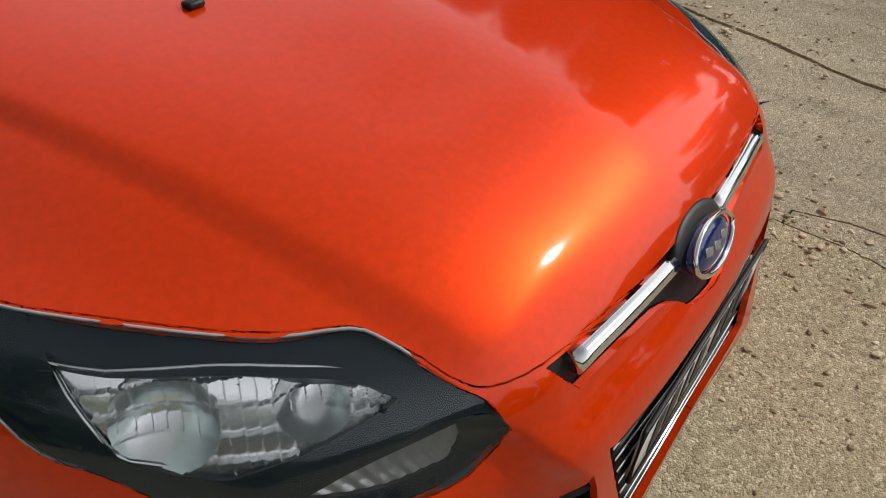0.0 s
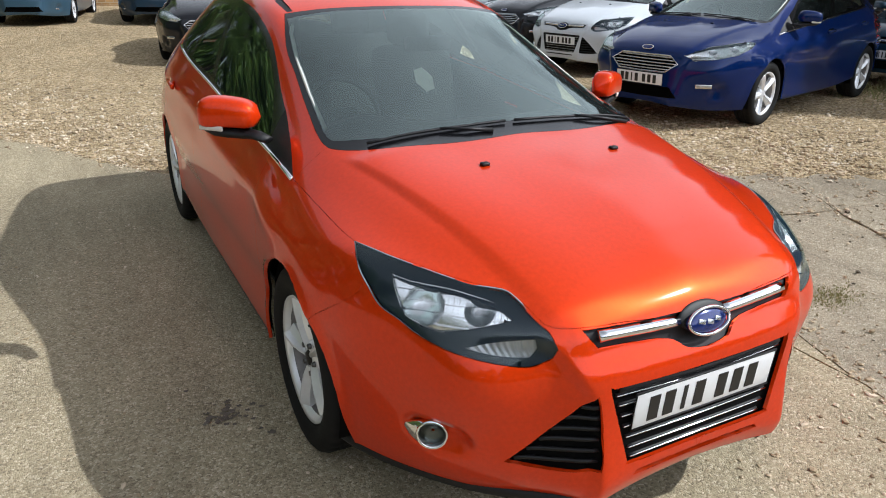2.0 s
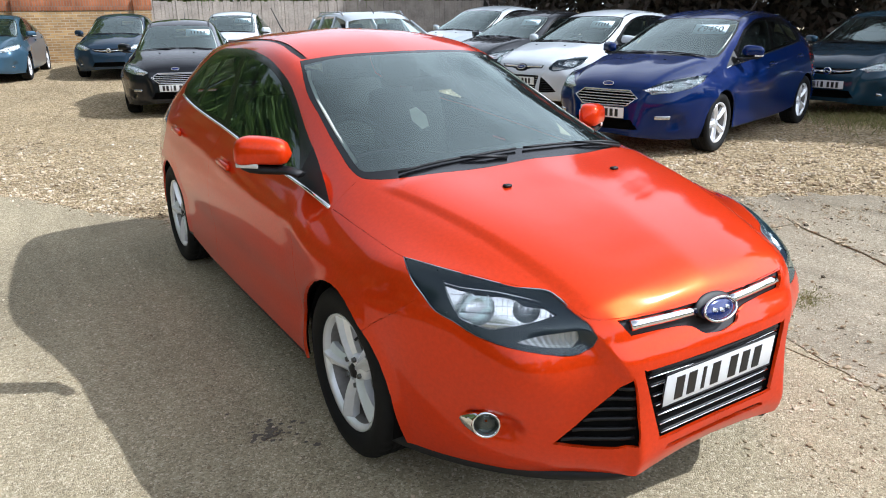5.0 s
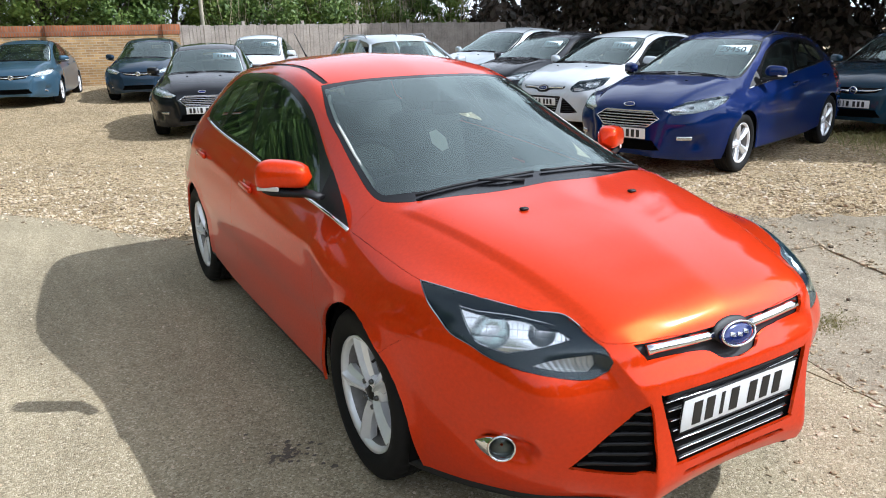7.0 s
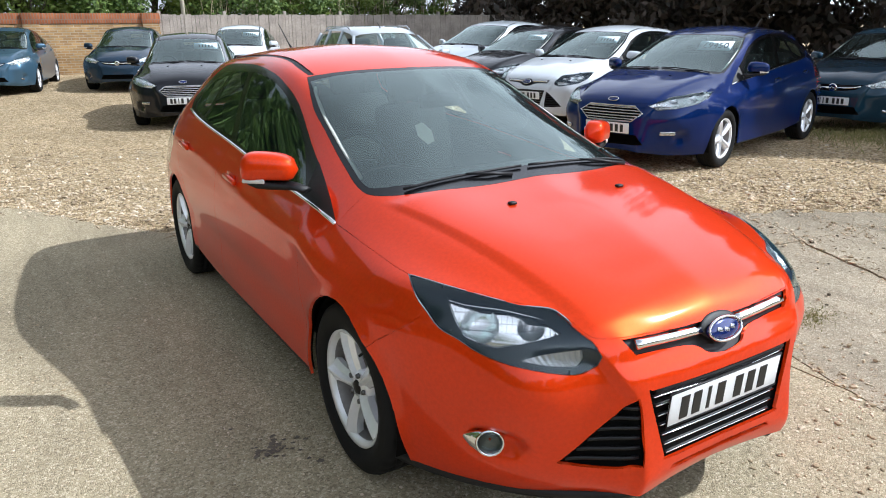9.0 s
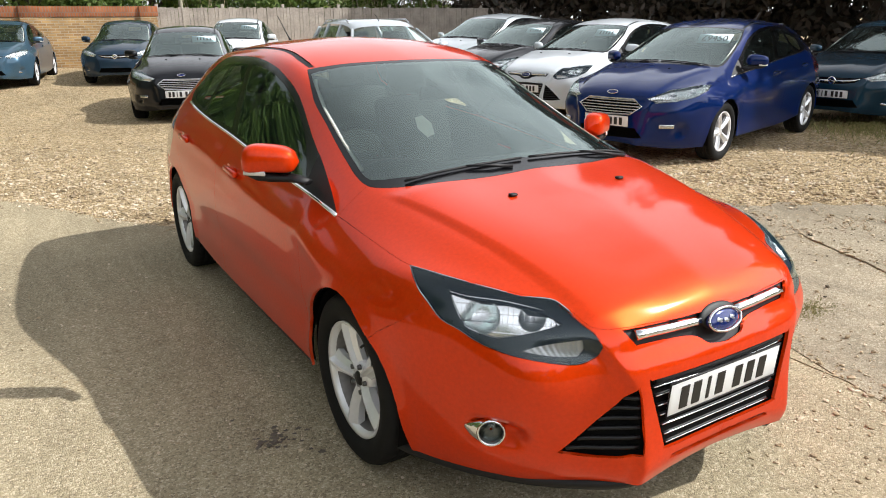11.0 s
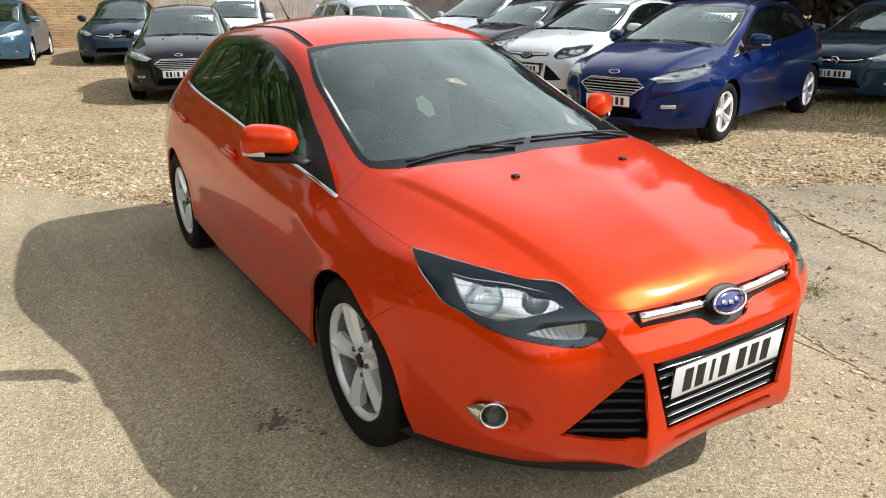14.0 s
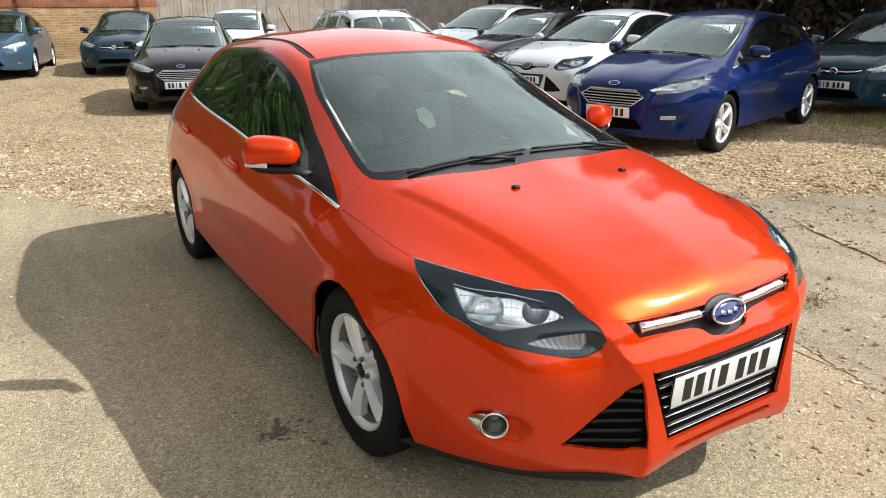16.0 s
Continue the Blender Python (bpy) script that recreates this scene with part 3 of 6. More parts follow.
def shared(name, key, build, material, parent, m=None):
    """A part whose mesh is made once and shared by all its likes."""
    if key not in MESHES:
        ob = part(name, build(), material, parent)
        MESHES[key] = ob.data
    else:
        ob = new(name, MESHES[key])
        ob.parent = parent
    if m:
        ob.matrix_local = m
    return ob


def mirrored(points, sx):
    return [(sx * p[0], p[1], p[2]) for p in points]


def tyre_mesh():
    prof = [(.212, .070), (.225, .092), (.262, .104), (.292, .100), (.308, .088), (.3155, .070), (.316, .052), (.309, .050), (.309, .043), (.316, .041), (.3165, .018), (.309, .016), (.309, .009), (.3165, .007)]
    prof = prof + [(r, -o) for r, o in reversed(prof)]
    bm = spin(prof, 144)
    for k, v in enumerate(bm.verts):
        r = math.hypot(v.co.y, v.co.z)
        if (k // len(prof)) % 4 == 0 and r > .312 and abs(v.co.x) > .02:
            v.co.y, v.co.z = v.co.y * (1 - .006 / r), v.co.z * (1 - .006 / r)
    return bm


def rim_mesh():
    return spin([(.194, .066), (.201, .079), (.206, .083), (.2165, .088), (.2165, .076), (.209, .068), (.194, .066)], 72)


def barrel_mesh():
    return spin([(.197, .064), (.190, .045), (.184, .0), (.182, -.06), (.205, -.08), (.2165, -.085)], 60)


def spoke_mesh():
    """One broad spoke with a raised ridge, from the hub to the rim (along +Z)."""
    bm = bmesh.new()
    rows = [(.035, .030, .060), (.07, .026, .070), (.11, .028, .076), (.16, .036, .080), (.190, .046, .081), (.208, .060, .080)]
    prev = None
    for r, w, x in rows:
        ring = [(x - .040, -w * .95), (x - .012, -w), (x - .004, -w * .55), (x + .009, -.004), (x + .009, .004), (x - .010, w * .35), (x - .024, w), (x - .044, w * .95)]
        cur = [bm.verts.new((a, b, r)) for a, b in ring]
        if prev:
            for i in range(len(cur)):
                j = (i + 1) % len(cur)
                bm.faces.new((prev[i], prev[j], cur[j], cur[i]))
        prev = cur
    bmesh.ops.recalc_face_normals(bm, faces=bm.faces[:])
    for e in bm.edges:
        e.smooth = e.calc_face_angle(0) < radians(25)
    return bm


def wheel_at(car, x, y, fine):
    """A wheel: tyre, rim, five spokes, hub cap, nuts and valve; outside towards x's sign."""
    w = shared("wheel", ("hub",), lambda: spin([(0, .062), (.05, .062), (.066, .05), (.07, .0), (.07, -.05), (0, -.05)], 32), ALLOY, car,
               Matrix.Translation((x, y, .3085 if fine else .316)) @ pose(0, 0, 0, 0, 0, 0 if x > 0 else 180) @ Matrix.Scale(1.03 if fine else 1, 4))
    tagged(w, "five-spoke silver alloy wheel")
    shared("tyre", ("tyre",), tyre_mesh, RUBBER, w)
    shared("rim", ("rim",), rim_mesh, ALLOY, w)
    shared("barrel", ("barrel",), barrel_mesh, BARRELMETAL, w)
    shared("brake_disc", ("disc",), lambda: spin([(.0, .0), (.14, .0), (.14, -.02), (0, -.02)], 40), plain("brake disc", (.25, .24, .23), .4, .8) if "disc" not in MESHES else None, w)
    MESHES["disc"] = True
    for k in range(5):
        shared("spoke", ("spoke",), spoke_mesh, ALLOY, w, pose(0, 0, 0, 72 * k + 20))
    if fine:
        cap = shared("hub_cap", ("cap",), lambda: spin([(0, .070), (.022, .069), (.028, .062)], 28), BLACK, w)
        for k in range(5):
            shared("wheel_nut", ("nut",), lambda: spin([(0, .012), (.009, .012), (.011, .0)], 6), DARKMETAL, w, pose(0, 0, 0, 72 * k + 56) @ Matrix.Translation((.060, 0, .052)))
        shared("valve", ("valve",), lambda: tube([(.055, 0, -.17), (.075, 0, -.155)], .005), BLACK, w, pose(0, 0, 0, 160))
    return w


BADGEBLUE = plain("badge blue", (0.008, 0.02, 0.13), 0.15, 0.3, 1.0, vary=0.03)
# barrel metal, darker than the spokes in front of it
BARRELMETAL = plain("dark grey wheel barrel", (0.19, 0.18, 0.17), 0.5, 0.5, scale=60, vary=0.2)
DARKMETAL = plain("dark metal", (0.12, 0.12, 0.12), 0.35, 0.9)
SATIN = plain("satin silver", (0.55, 0.56, 0.58), 0.25, 0.9, vary=0.05)
# the blue of sky reflected in the lamp is put into this colour
SMOKE = plain("lamp housing", (0.018, 0.032, 0.052), 0.35, spec=0.4)
REDLENS = plain("red lens", (0.16, 0.004, 0.004), 0.1, coat=1.0)
REFLECTOR = plain("lamp reflector", (0.98, 0.985, 0.99), 0.24, 0.85, vary=0.03)
TURN = plain("indicator reflector", (0.72, 0.72, 0.72), 0.25, 0.5, vary=0.12)
AMBER = plain("indicator lens", (0.62, 0.60, 0.56), 0.2)
HEADLINER = plain("headliner", (0.22, 0.22, 0.21), 0.95, scale=300)
TRIM = plain("pillar trim", (0.72, 0.72, 0.66), 0.8, vary=0.05)
CARD = plain("card", (0.72, 0.86, 0.92), 0.7, vary=0.04)
# rim colour lightened to paint the highlight along the lens edge
CLEARRIM = plain("lens rim highlight", (0.28, 0.30, 0.32), 0.12, coat=1.0)
PAPER = plain("paper", (0.88, 0.88, 0.85), 0.8, vary=0.05)
PLATEWHITE = plain("number plate white", (0.78, 0.79, 0.80), 0.3, coat=0.5, vary=0.03)
MIRROR = plain("mirror glass", (0.8, 0.82, 0.85), 0.02, 1.0, vary=0.0)


def plate_at(car, at, m=None, bars=7):
    """A number plate; its characters stand as plain bars."""
    p = part("number_plate", box(.52, .008, .111, (0, 0, 0), .003), PLATEWHITE, car, "white number plate with dark printed bars")
    p.matrix_local = m if m else Matrix.Translation(at)
    xs = [-.195, -.14, -.085, -.03, .055, .115, .175][:bars]
    for k, x in enumerate(xs):
        part("print_bar", box(.036 if k != 2 else .014, .002, .078, (x, -.0048, -.002)), DARKBARS, p, smooth=False)
    part("plate_frame", tube([(-.262, -.002, -.058), (.262, -.002, -.058), (.262, -.002, .058), (-.262, -.002, .058)], .004, 6, closed=True), BLACK, p)
    return p


def seat_parts(car, x, y, w=.50, rear=False, coarse=False):
    seat = part("seat", box(w, .50, .16, (x, y - .15, .50), .05), CLOTH, car, "dark cloth seat")
    part("backrest", box(w * .96, .14, .62, (x, y + .13, .83), .055, turn=pose(0, 0, 0, -16)), CLOTH, seat)
    for hx in ((x - w / 4, x + w / 4) if rear else (x,)):
        part("headrest", box(.26, .10, .18, (hx, y + .245, 1.22), .045, turn=pose(0, 0, 0, -12)), CLOTH, seat)
        for px in (-.06, .06):
            part("headrest_post", tube([(hx + px, y + .22, 1.08), (hx + px, y + .235, 1.16)], .006, 6), DARKMETAL, seat)
    return seat


def interior(car, rhd=-1):
    dash = part("dashboard", dash_mesh(), DASH, car, "dark grey dashboard")
    wheel = part("steering_wheel", tube([(.185 * math.cos(a), .185 * math.sin(a), 0) for a in [2 * math.pi * k / 40 for k in range(40)]], .016, 8, closed=True), DASH, car)
    m = Matrix.Translation((rhd * .37, .88, .925)) @ pose(0, 0, 0, 66)
    wheel.matrix_local = m
    part("wheel_hub", box(.17, .13, .05, (0, -.01, -.01), .024), DASH, wheel)
    for a in (0, 180, 270):
        part("wheel_spoke", box(.12, .032, .014, (.11, 0, 0), .006, turn=None), SATIN if a == 270 else DASH, wheel).matrix_local = pose(0, 0, 0, 0, 0, a)
    seat_parts(car, -.38, 1.55)
    seat_parts(car, .38, 1.55)
    seat_parts(car, 0, 2.28, 1.22, True)
    part("cabin_floor", box(1.5, 2.9, .03, (0, 1.55, .28)), CLOTH, car)
    part("centre_console", box(.2, .8, .35, (0, .95, .5), .04), DASH, car)
    for sx in (-1, 1):
        part("pillar_trim", tube([(sx * .630, .34, 1.014), (sx * .609, .56, 1.098), (sx * .580, .80, 1.200), (sx * .545, .98, 1.283), (sx * .52, 1.04, 1.310)], .008, 8), TRIM, car)
    part("interior_mirror", box(.22, .03, .065, (0, .78, 1.245), .012), BLACK, car)
    part("headliner", box(.80, 1.35, .012, (0, 2.05, 1.40), .004), HEADLINER, car)


def dash_mesh():
    """The top of the dashboard: a broad shelf that rises to a hood over the dials."""
    bm = bmesh.new()
    rows = []
    for i in range(9):
        t = i / 8
        y = .12 + .55 * t
        row = []
        for j in range(25):
            x = -.68 + 1.36 * j / 24
            hood = math.exp(-((x + .38) / .17) ** 2) * math.exp(-((t - .8) / .22) ** 2)
            z = .955 - .012 * t + .06 * hood - .02 * (x / .68) ** 2 - .1 * max(0, t - .88) / .12
            row.append(bm.verts.new((x, y + .1 * (abs(x) / .68) ** 2, z)))
        rows.append(row)
    last = [bm.verts.new((v.co.x, v.co.y - .05, .55)) for v in rows[-1]]
    rows.append(last)
    for a, b in zip(rows, rows[1:]):
        for j in range(24):
            bm.faces.new((a[j], a[j + 1], b[j + 1], b[j]))
    return bm


def dish(radius, depth, steps=28):
    return spin([(.004, depth), (radius * .35, depth * .85), (radius * .7, depth * .5), (radius, 0.0), (radius * 1.06, -.004)], steps, "Y")


def bar_on(shell, x0, x1, z, dy, r, n=12, z1=None, flat=1.0):
    z1 = z if z1 is None else z1
    pts = []
    for k in range(n + 1):
        t = k / n
        pts.append(shell.front(x0 + (x1 - x0) * t, z + (z1 - z) * t, dy))
    # even out the sampled depth
    ys = np.array([p.y for p in pts])
    if n > 5:
        ys = np.convolve(np.pad(ys, 2, "edge"), np.ones(5) / 5, "valid")
    return tube([(p.x, y, p.z) for p, y in zip(pts, ys)], r, 8, flat=flat)


def width_in(outline, z):
    """How far out the outline reaches at the height z, and where it begins."""
    o = OUTLINE[outline]
    hits = []
    for a, b in zip(o, o[1:] + o[:1]):
        if (a[2] - z) * (b[2] - z) < 0:
            hits.append(a[0] + (b[0] - a[0]) * (z - a[2]) / (b[2] - a[2]))
    return (min(hits), max(hits)) if hits else (0, 0)


def ol_of(style):
    """The outline of the bright bezel inside the headlamp."""
    return OUTLINE["reflector"] if style == "slot" else [(p[0] * .97 + .015, p[1] * .97 - .02, p[2] * .9 + .072) for p in OUTLINE["slim_lamp"]]


CUT = {}


def cut_shell(style, fine):
    """The skin cut for one kind of nose; made once and used by all cars of that kind."""
    if (style, fine) in CUT:
        return CUT[style, fine]
    sh = Shell(*((190, 140) if fine else (84, 44)), fine)
    lamp = "headlight" if style == "slot" else "slim_lamp"
    front, corner = (0, -1, .05), (.62, -.72, .3)
    arch = [(1, .352 * math.cos(a) if math.sin(a) > 0 or math.cos(a) > 0 else -.352 - .016 * min(1, -2 * math.sin(a)), .312 + .358 * math.sin(a)) for a in [2 * math.pi * k / 36 for k in range(36)] if math.sin(a) > -.999]
    sh.mark("void", arch, (1, 0, 0), n=1, delete=True)
    sh.mark("void", [(1, y + 2.648, z) for _, y, z in arch], (1, 0, 0), n=1, delete=True)
    sh.mark("hood", OUTLINE["hood"], (.1, -.35, .93))
    sh.mark(lamp, OUTLINE[lamp], corner)
    if style == "slot":
        sh.mark("slot", OUTLINE["slot"], front)
        sh.mark("low_grille", OUTLINE["low_grille"], front)
        sh.mark("lip_slot", OUTLINE["lip_slot"], front)
        sh.mark("side_grille", OUTLINE["tri"], (.35, -.93, 0))
        dark = ("slot", "low_grille", "lip_slot", "side_grille")
    elif style == "wide":
        sh.mark("wide_grille", OUTLINE["wide_grille"], front)
        sh.mark("low_intake", OUTLINE["low_intake"], front)
        dark = ("wide_grille", "low_intake")
    else:
        sh.mark("wing_grille", OUTLINE["wing_grille"], front)
        sh.mark("low_intake", OUTLINE["low_intake"], front)
        dark = ("wing_grille", "low_intake")
    sh.mark("roof", [(-.1, .9, 1.3), (0, .9, 1.3), (.487, .9, 1.3), (.487, 1.252, 1.39), (.48, 1.45, 1.42), (.475, 2.0, 1.42), (.445, 2.6, 1.38), (.375, 3.0, 1.33), (0, 3.02, 1.37), (-.1, 3.02, 1.37)], (0, -.1, 1))
    sh.mark("screen_edge", OUTLINE["ws"], (0, -.5, .86))
    sh.mark("windscreen", OUTLINE["wsin"], (0, -.5, .86))
    dlo = OUTLINE["dlo"] + [(.60, 2.62, 1.27), (.70, 2.72, 1.15)] + OUTLINE["belt"][::-1]
    sh.mark("window_trim", dlo, (1, 0, .25))
    fg = [(.7, .62, .93), (.66, .83, 1.10), (.62, 1.06, 1.225), (.6, 1.26, 1.298), (.6, 1.46, 1.337), (.59, 1.70, 1.352), (.61, 1.70, 1.30), (.76, 1.555, 1.015), (.77, 1.3, .985), (.78, .73, .93)]
    rg = [(.76, 1.65, 1.03), (.6, 1.80, 1.345), (.58, 2.0, 1.347), (.58, 2.11, 1.342), (.75, 2.20, 1.062), (.76, 2.0, 1.045)]
    qg = [(.75, 2.255, 1.07), (.58, 2.165, 1.337), (.58, 2.35, 1.315), (.62, 2.5, 1.25), (.70, 2.61, 1.135), (.74, 2.50, 1.095)]
    sh.mark("sail", [(.787, .24, .875), (.78, .27, .885), (.713, .52, .991), (.69, .63, 1.04), (.78, .60, .915), (.782, .518, .905)], (1, 0, .25), n=1)
    sh.mark("front_glass", fg, (1, 0, .25))
    sh.mark("rear_glass", rg, (1, 0, .25))
    sh.mark("quarter_glass", qg, (1, 0, .25))
    sh.mark("roof_strip", OUTLINE["strip_out"][::-1][:1] + [(.518, 1.266, 1.39), (.505, 1.454, 1.42), (.50, 2.0, 1.42), (.47, 2.6, 1.38), (.40, 3.0, 1.33), (.375, 3.0, 1.33), (.445, 2.6, 1.38), (.475, 2.0, 1.42), (.48, 1.45, 1.42), (.487, 1.252, 1.39), (.487, 1.13, 1.37)], (.15, 0, 1))
    sh.mark("tail_lamp", [(.8, 2.70, .90), (.75, 2.86, 1.0), (.7, 3.2, 1.02), (.75, 3.26, .84), (.84, 2.98, .72), (.84, 2.84, .70)], (1, .3, .1))
    sh.mark("rear_screen", [(-.1, 3.1, 1.30), (0, 3.1, 1.30), (.43, 3.08, 1.28), (.52, 3.2, 1.02), (0, 3.3, 1.0), (-.1, 3.3, 1.0)], (0, 1, .3))
    sh.mark("bumper", [(1, -1.2, .0), (1, -1.2, .95), (1, -.5, .95), (1, -.47, .732), (1, -.41, .685), (1, -.30, .615), (1, -.1, .45), (1, -.1, .0)], (1, -.25, 0), over=False, n=1)
    sh.mark("fender", [(1, -.47, .732), (1, -.4, .9), (1, .2, .95), (1, .238, .874), (1, .522, .90), (1, .467, .807), (1, .409, .69), (1, .385, .5), (1, .39, .1), (1, -.2, .1), (1, -.1, .45), (1, -.3, .615), (1, -.41, .685)], (1, 0, 0), over=False, n=1)
    sh.mark("front_door", [(1, .522, .90), (1, 1.63, 1.003), (1, 1.66, .8), (1, 1.63, .235), (1, .388, .235), (1, .385, .5), (1, .409, .69), (1, .467, .807)], (1, 0, 0), over=False, n=1)
    sh.mark("rear_door", [(1, 1.63, 1.003), (1, 2.43, 1.058), (1, 2.60, 1.0), (1, 2.56, .80), (1, 2.36, .62), (1, 2.25, .44), (1, 2.22, .235), (1, 1.63, .235), (1, 1.66, .8)], (1, 0, 0), over=False, n=1)
    sh.mark("sill", [(1, .3, .0), (1, .3, .235), (1, 2.4, .26), (1, 2.4, .0)], (1, 0, -.2), over=False, n=1)
    ol = ol_of(style)
    sub = Shell(*((170, 96) if fine else (84, 44)), fine)
    sub.mark(lamp, OUTLINE[lamp], corner)
    sub.mark(lamp + "_bezel", ol, corner)
    if style == "slot":
        sub.mark(lamp + "_turn", OUTLINE["indicator"], corner)
    sub.names[lamp + "_dark"] = sub.names[lamp]
    CUT[style, fine] = sh, sub, lamp, dark
    return CUT[style, fine]


def price_card(car, text, at, tilt=-48, blank=False):
    """A price card behind the windscreen."""
    card = part("price_card", box(.40, .002, .15), CARD, car, "pale blue price card behind the windscreen")
    card.matrix_local = Matrix.Translation(at) @ pose(0, 0, 0, tilt)
    if blank:
        for k in range(5):
            part("print_bar", box(.020, .002, .06, (-.11 + .055 * k, -.0022, 0)), DARKBARS, card, smooth=False)
        return card
    cu = bpy.data.curves.new("price", "FONT")
    cu.body, cu.size, cu.align_x, cu.align_y = text, .125, "CENTER", "CENTER"
    tmp = bpy.data.objects.new("tmp", cu)
    me = bpy.data.meshes.new_from_object(tmp)
    bpy.data.objects.remove(tmp)
    me.materials.clear()
    me.materials.append(DARKBARS)
    ob = new("price_print", me)
    ob.parent = card
    ob.matrix_local = Matrix.Translation((0, -.0022, 0)) @ pose(0, 0, 0, 90)
    return card


def build_car(name, label, paint_mat, m, style="slot", fine=False, scale=1.0, tint=None, group="", roof_mat=None, plate=True):
    """A five-door hatchback. style: slot (earlier nose), wide (later nose), wing (another maker's nose)."""
    car = thing(name, label, "car", m @ Matrix.Scale(scale, 4) if scale != 1 else m, group)
    sh, sub, lamp, dark = cut_shell(style, fine)
    # panels
    sh.piece("hood", "hood", paint_mat, car, sides=(1, -1))
    bump = sh.piece("front_bumper", "bumper", paint_mat, car, sides=(1, -1))
    sh.piece("roof", "roof", roof_mat or paint_mat, car, sides=(1, -1), gap=.001)
    scr = sh.piece("windscreen", "windscreen", GLASS if fine else CARGLASS, car, sides=(1, -1), gap=0, depth=0)
    sh.piece("screen_border", "screen_edge", GLOSSBLACK, scr, sides=(1, -1), gap=.001, depth=.01)
    sh.piece("rear_screen", "rear_screen", DARKGLASS, car, sides=(1, -1), gap=0, depth=0)
    for sx in (-1, 1):
        sh.piece("fender", "fender", paint_mat, car, sides=(sx,))
        fd = sh.piece("front_door", "front_door", paint_mat, car, sides=(sx,))
        rd = sh.piece("rear_door", "rear_door", paint_mat, car, sides=(sx,))
        sh.piece("window_glass", "front_glass", DARKGLASS, fd, sides=(sx,), gap=0, depth=0)
        sh.piece("window_glass", "rear_glass", DARKGLASS, rd, sides=(sx,), gap=0, depth=0)
        sh.piece("quarter_window", "quarter_glass", DARKGLASS, car, sides=(sx,), gap=0, depth=0)
        sh.piece("mirror_sail", "sail", BLACK, car, sides=(sx,), gap=0, depth=.008)
        sh.piece("window_frame", "window_trim", GLOSSBLACK, car, sides=(sx,), gap=0, depth=.008)
        part("roof_strip", sh.panel("roof_strip", lift=-.004, sides=(sx,), gap=0, depth=.004), BLACK, car)
        sh.piece("body_side", "", paint_mat, car, sides=(sx,), gap=.001)
        sh.piece("sill", "sill", BLACK, car, sides=(sx,))
        sh.piece("tail_lamp", "tail_lamp", REDLENS, car, sides=(sx,))
        belt = [sh.side(y, z, .003) for _, y, z in OUTLINE["belt"]]
        belt = [Vector(p) for p in bspline([tuple(v) for v in belt], 24)]
        part("belt_trim", tube([(sx * p.x, p.y, p.z) for p in belt], .0085, 6, flat=1.0), CHROME, car)
        for y in (1.38, 2.33):
            z = .835 + .045 * (y - .9)
            p = sh.side(y, z)
            hd = part("door_handle", box(.024, .19, .032, (0, 0, 0), .011), paint_mat, fd if y < 2 else rd)
            hd.matrix_local = Matrix.Translation((sx * (p.x + .02), y, z)) @ pose(0, 0, 0, 3, 0, 0)
            # on the coarse cars black paint stands for shade in the handle hollow
            part("handle_recess", box(.006, .13, .075, (0, 0, -.012), .003), GLOSSBLACK if not fine else paint_mat, hd).matrix_local = Matrix.Translation((-sx * .018, .02, 0))
        # door mirror
        mir = part("door_mirror", mirror_mesh(), paint_mat, car)
        mir.matrix_local = Matrix.Translation((sx * .898, .655, 1.022)) @ pose(0, 0, 0, 0, 0, sx * 32)
        part("mirror_base", tube([(sx * .085, -.018, -.046), (sx * .05, -.016, -.050), (0, -.012, -.054), (-sx * .06, -.015, -.058), (-sx * .11, -.035, -.060), (-sx * .165, -.078, -.066)], [.02, .042, .047, .042, .033, .026], 16, flat=.48), BLACK, mir)
        part("mirror_glass", box(.17, .004, .085, (0, .031, .008), .001), MIRROR, mir)
        part("mirror_indicator", box(.10, .012, .020, (sx * .055, -.054, -.034), .006, turn=pose(0, 0, 0, 0, 0, sx * 14)), AMBER, mir)
        liner = spin([(.352, .10), (.352, -.14), (.05, -.15)], 40)
        bmesh.ops.delete(liner, geom=[v for v in liner.verts if v.co.z < -.14], context="VERTS")
        for y in (0, 2.648):
            ln = part("arch_liner", liner.copy(), UNDER, car)
            ln.matrix_local = Matrix.Translation((sx * .76, y, .312)) @ pose(0, 0, 0, 0, 0, 0 if sx > 0 else 180)
        liner.free()
        for y in (0, 2.648):
            wheel_at(car, sx * .775, y, fine)
    if fine:
        low = bspline(SECTIONS["lip"], 40)
        for sx in (-1, 1):
            part("splitter", tube([(sx * x * .985, y * .985, z - .004) for x, y, z in low[6:]], .020, 8), BLACK, bump)
    # dark shell behind the seams
    core = bmesh.new()
    for nm in ("bumper", "fender", "hood", "front_door", "rear_door", "", "sill") + dark:
        merge(core, sh.panel(nm, lift=-.02, gap=0, depth=0, sides=(1, -1)))
    if dark:
        part("inner_shell", core, UNDER, car)
    part("underbody", box(1.3, 2.9, .06, (0, 1.35, .22), .02), UNDER, car)
    # lamps
    for sx in (-1, 1):
        h = part("headlight", sh.panel(lamp, lift=-.115, gap=0.0, depth=0, sides=(sx,)), SMOKE, car, "headlight with clear lens over chrome bowls")
        sh.piece("lens", lamp, LENS, h, gap=.0015, depth=.012, sides=(sx,))
        part("lamp_surround", sub.panel(lamp, lift=-.012, gap=0.0, depth=.035, sides=(sx,)), SMOKE, h)
        bz = sub.panel(lamp + "_bezel", lift=-.014, gap=0.0, depth=0, sides=(sx,))
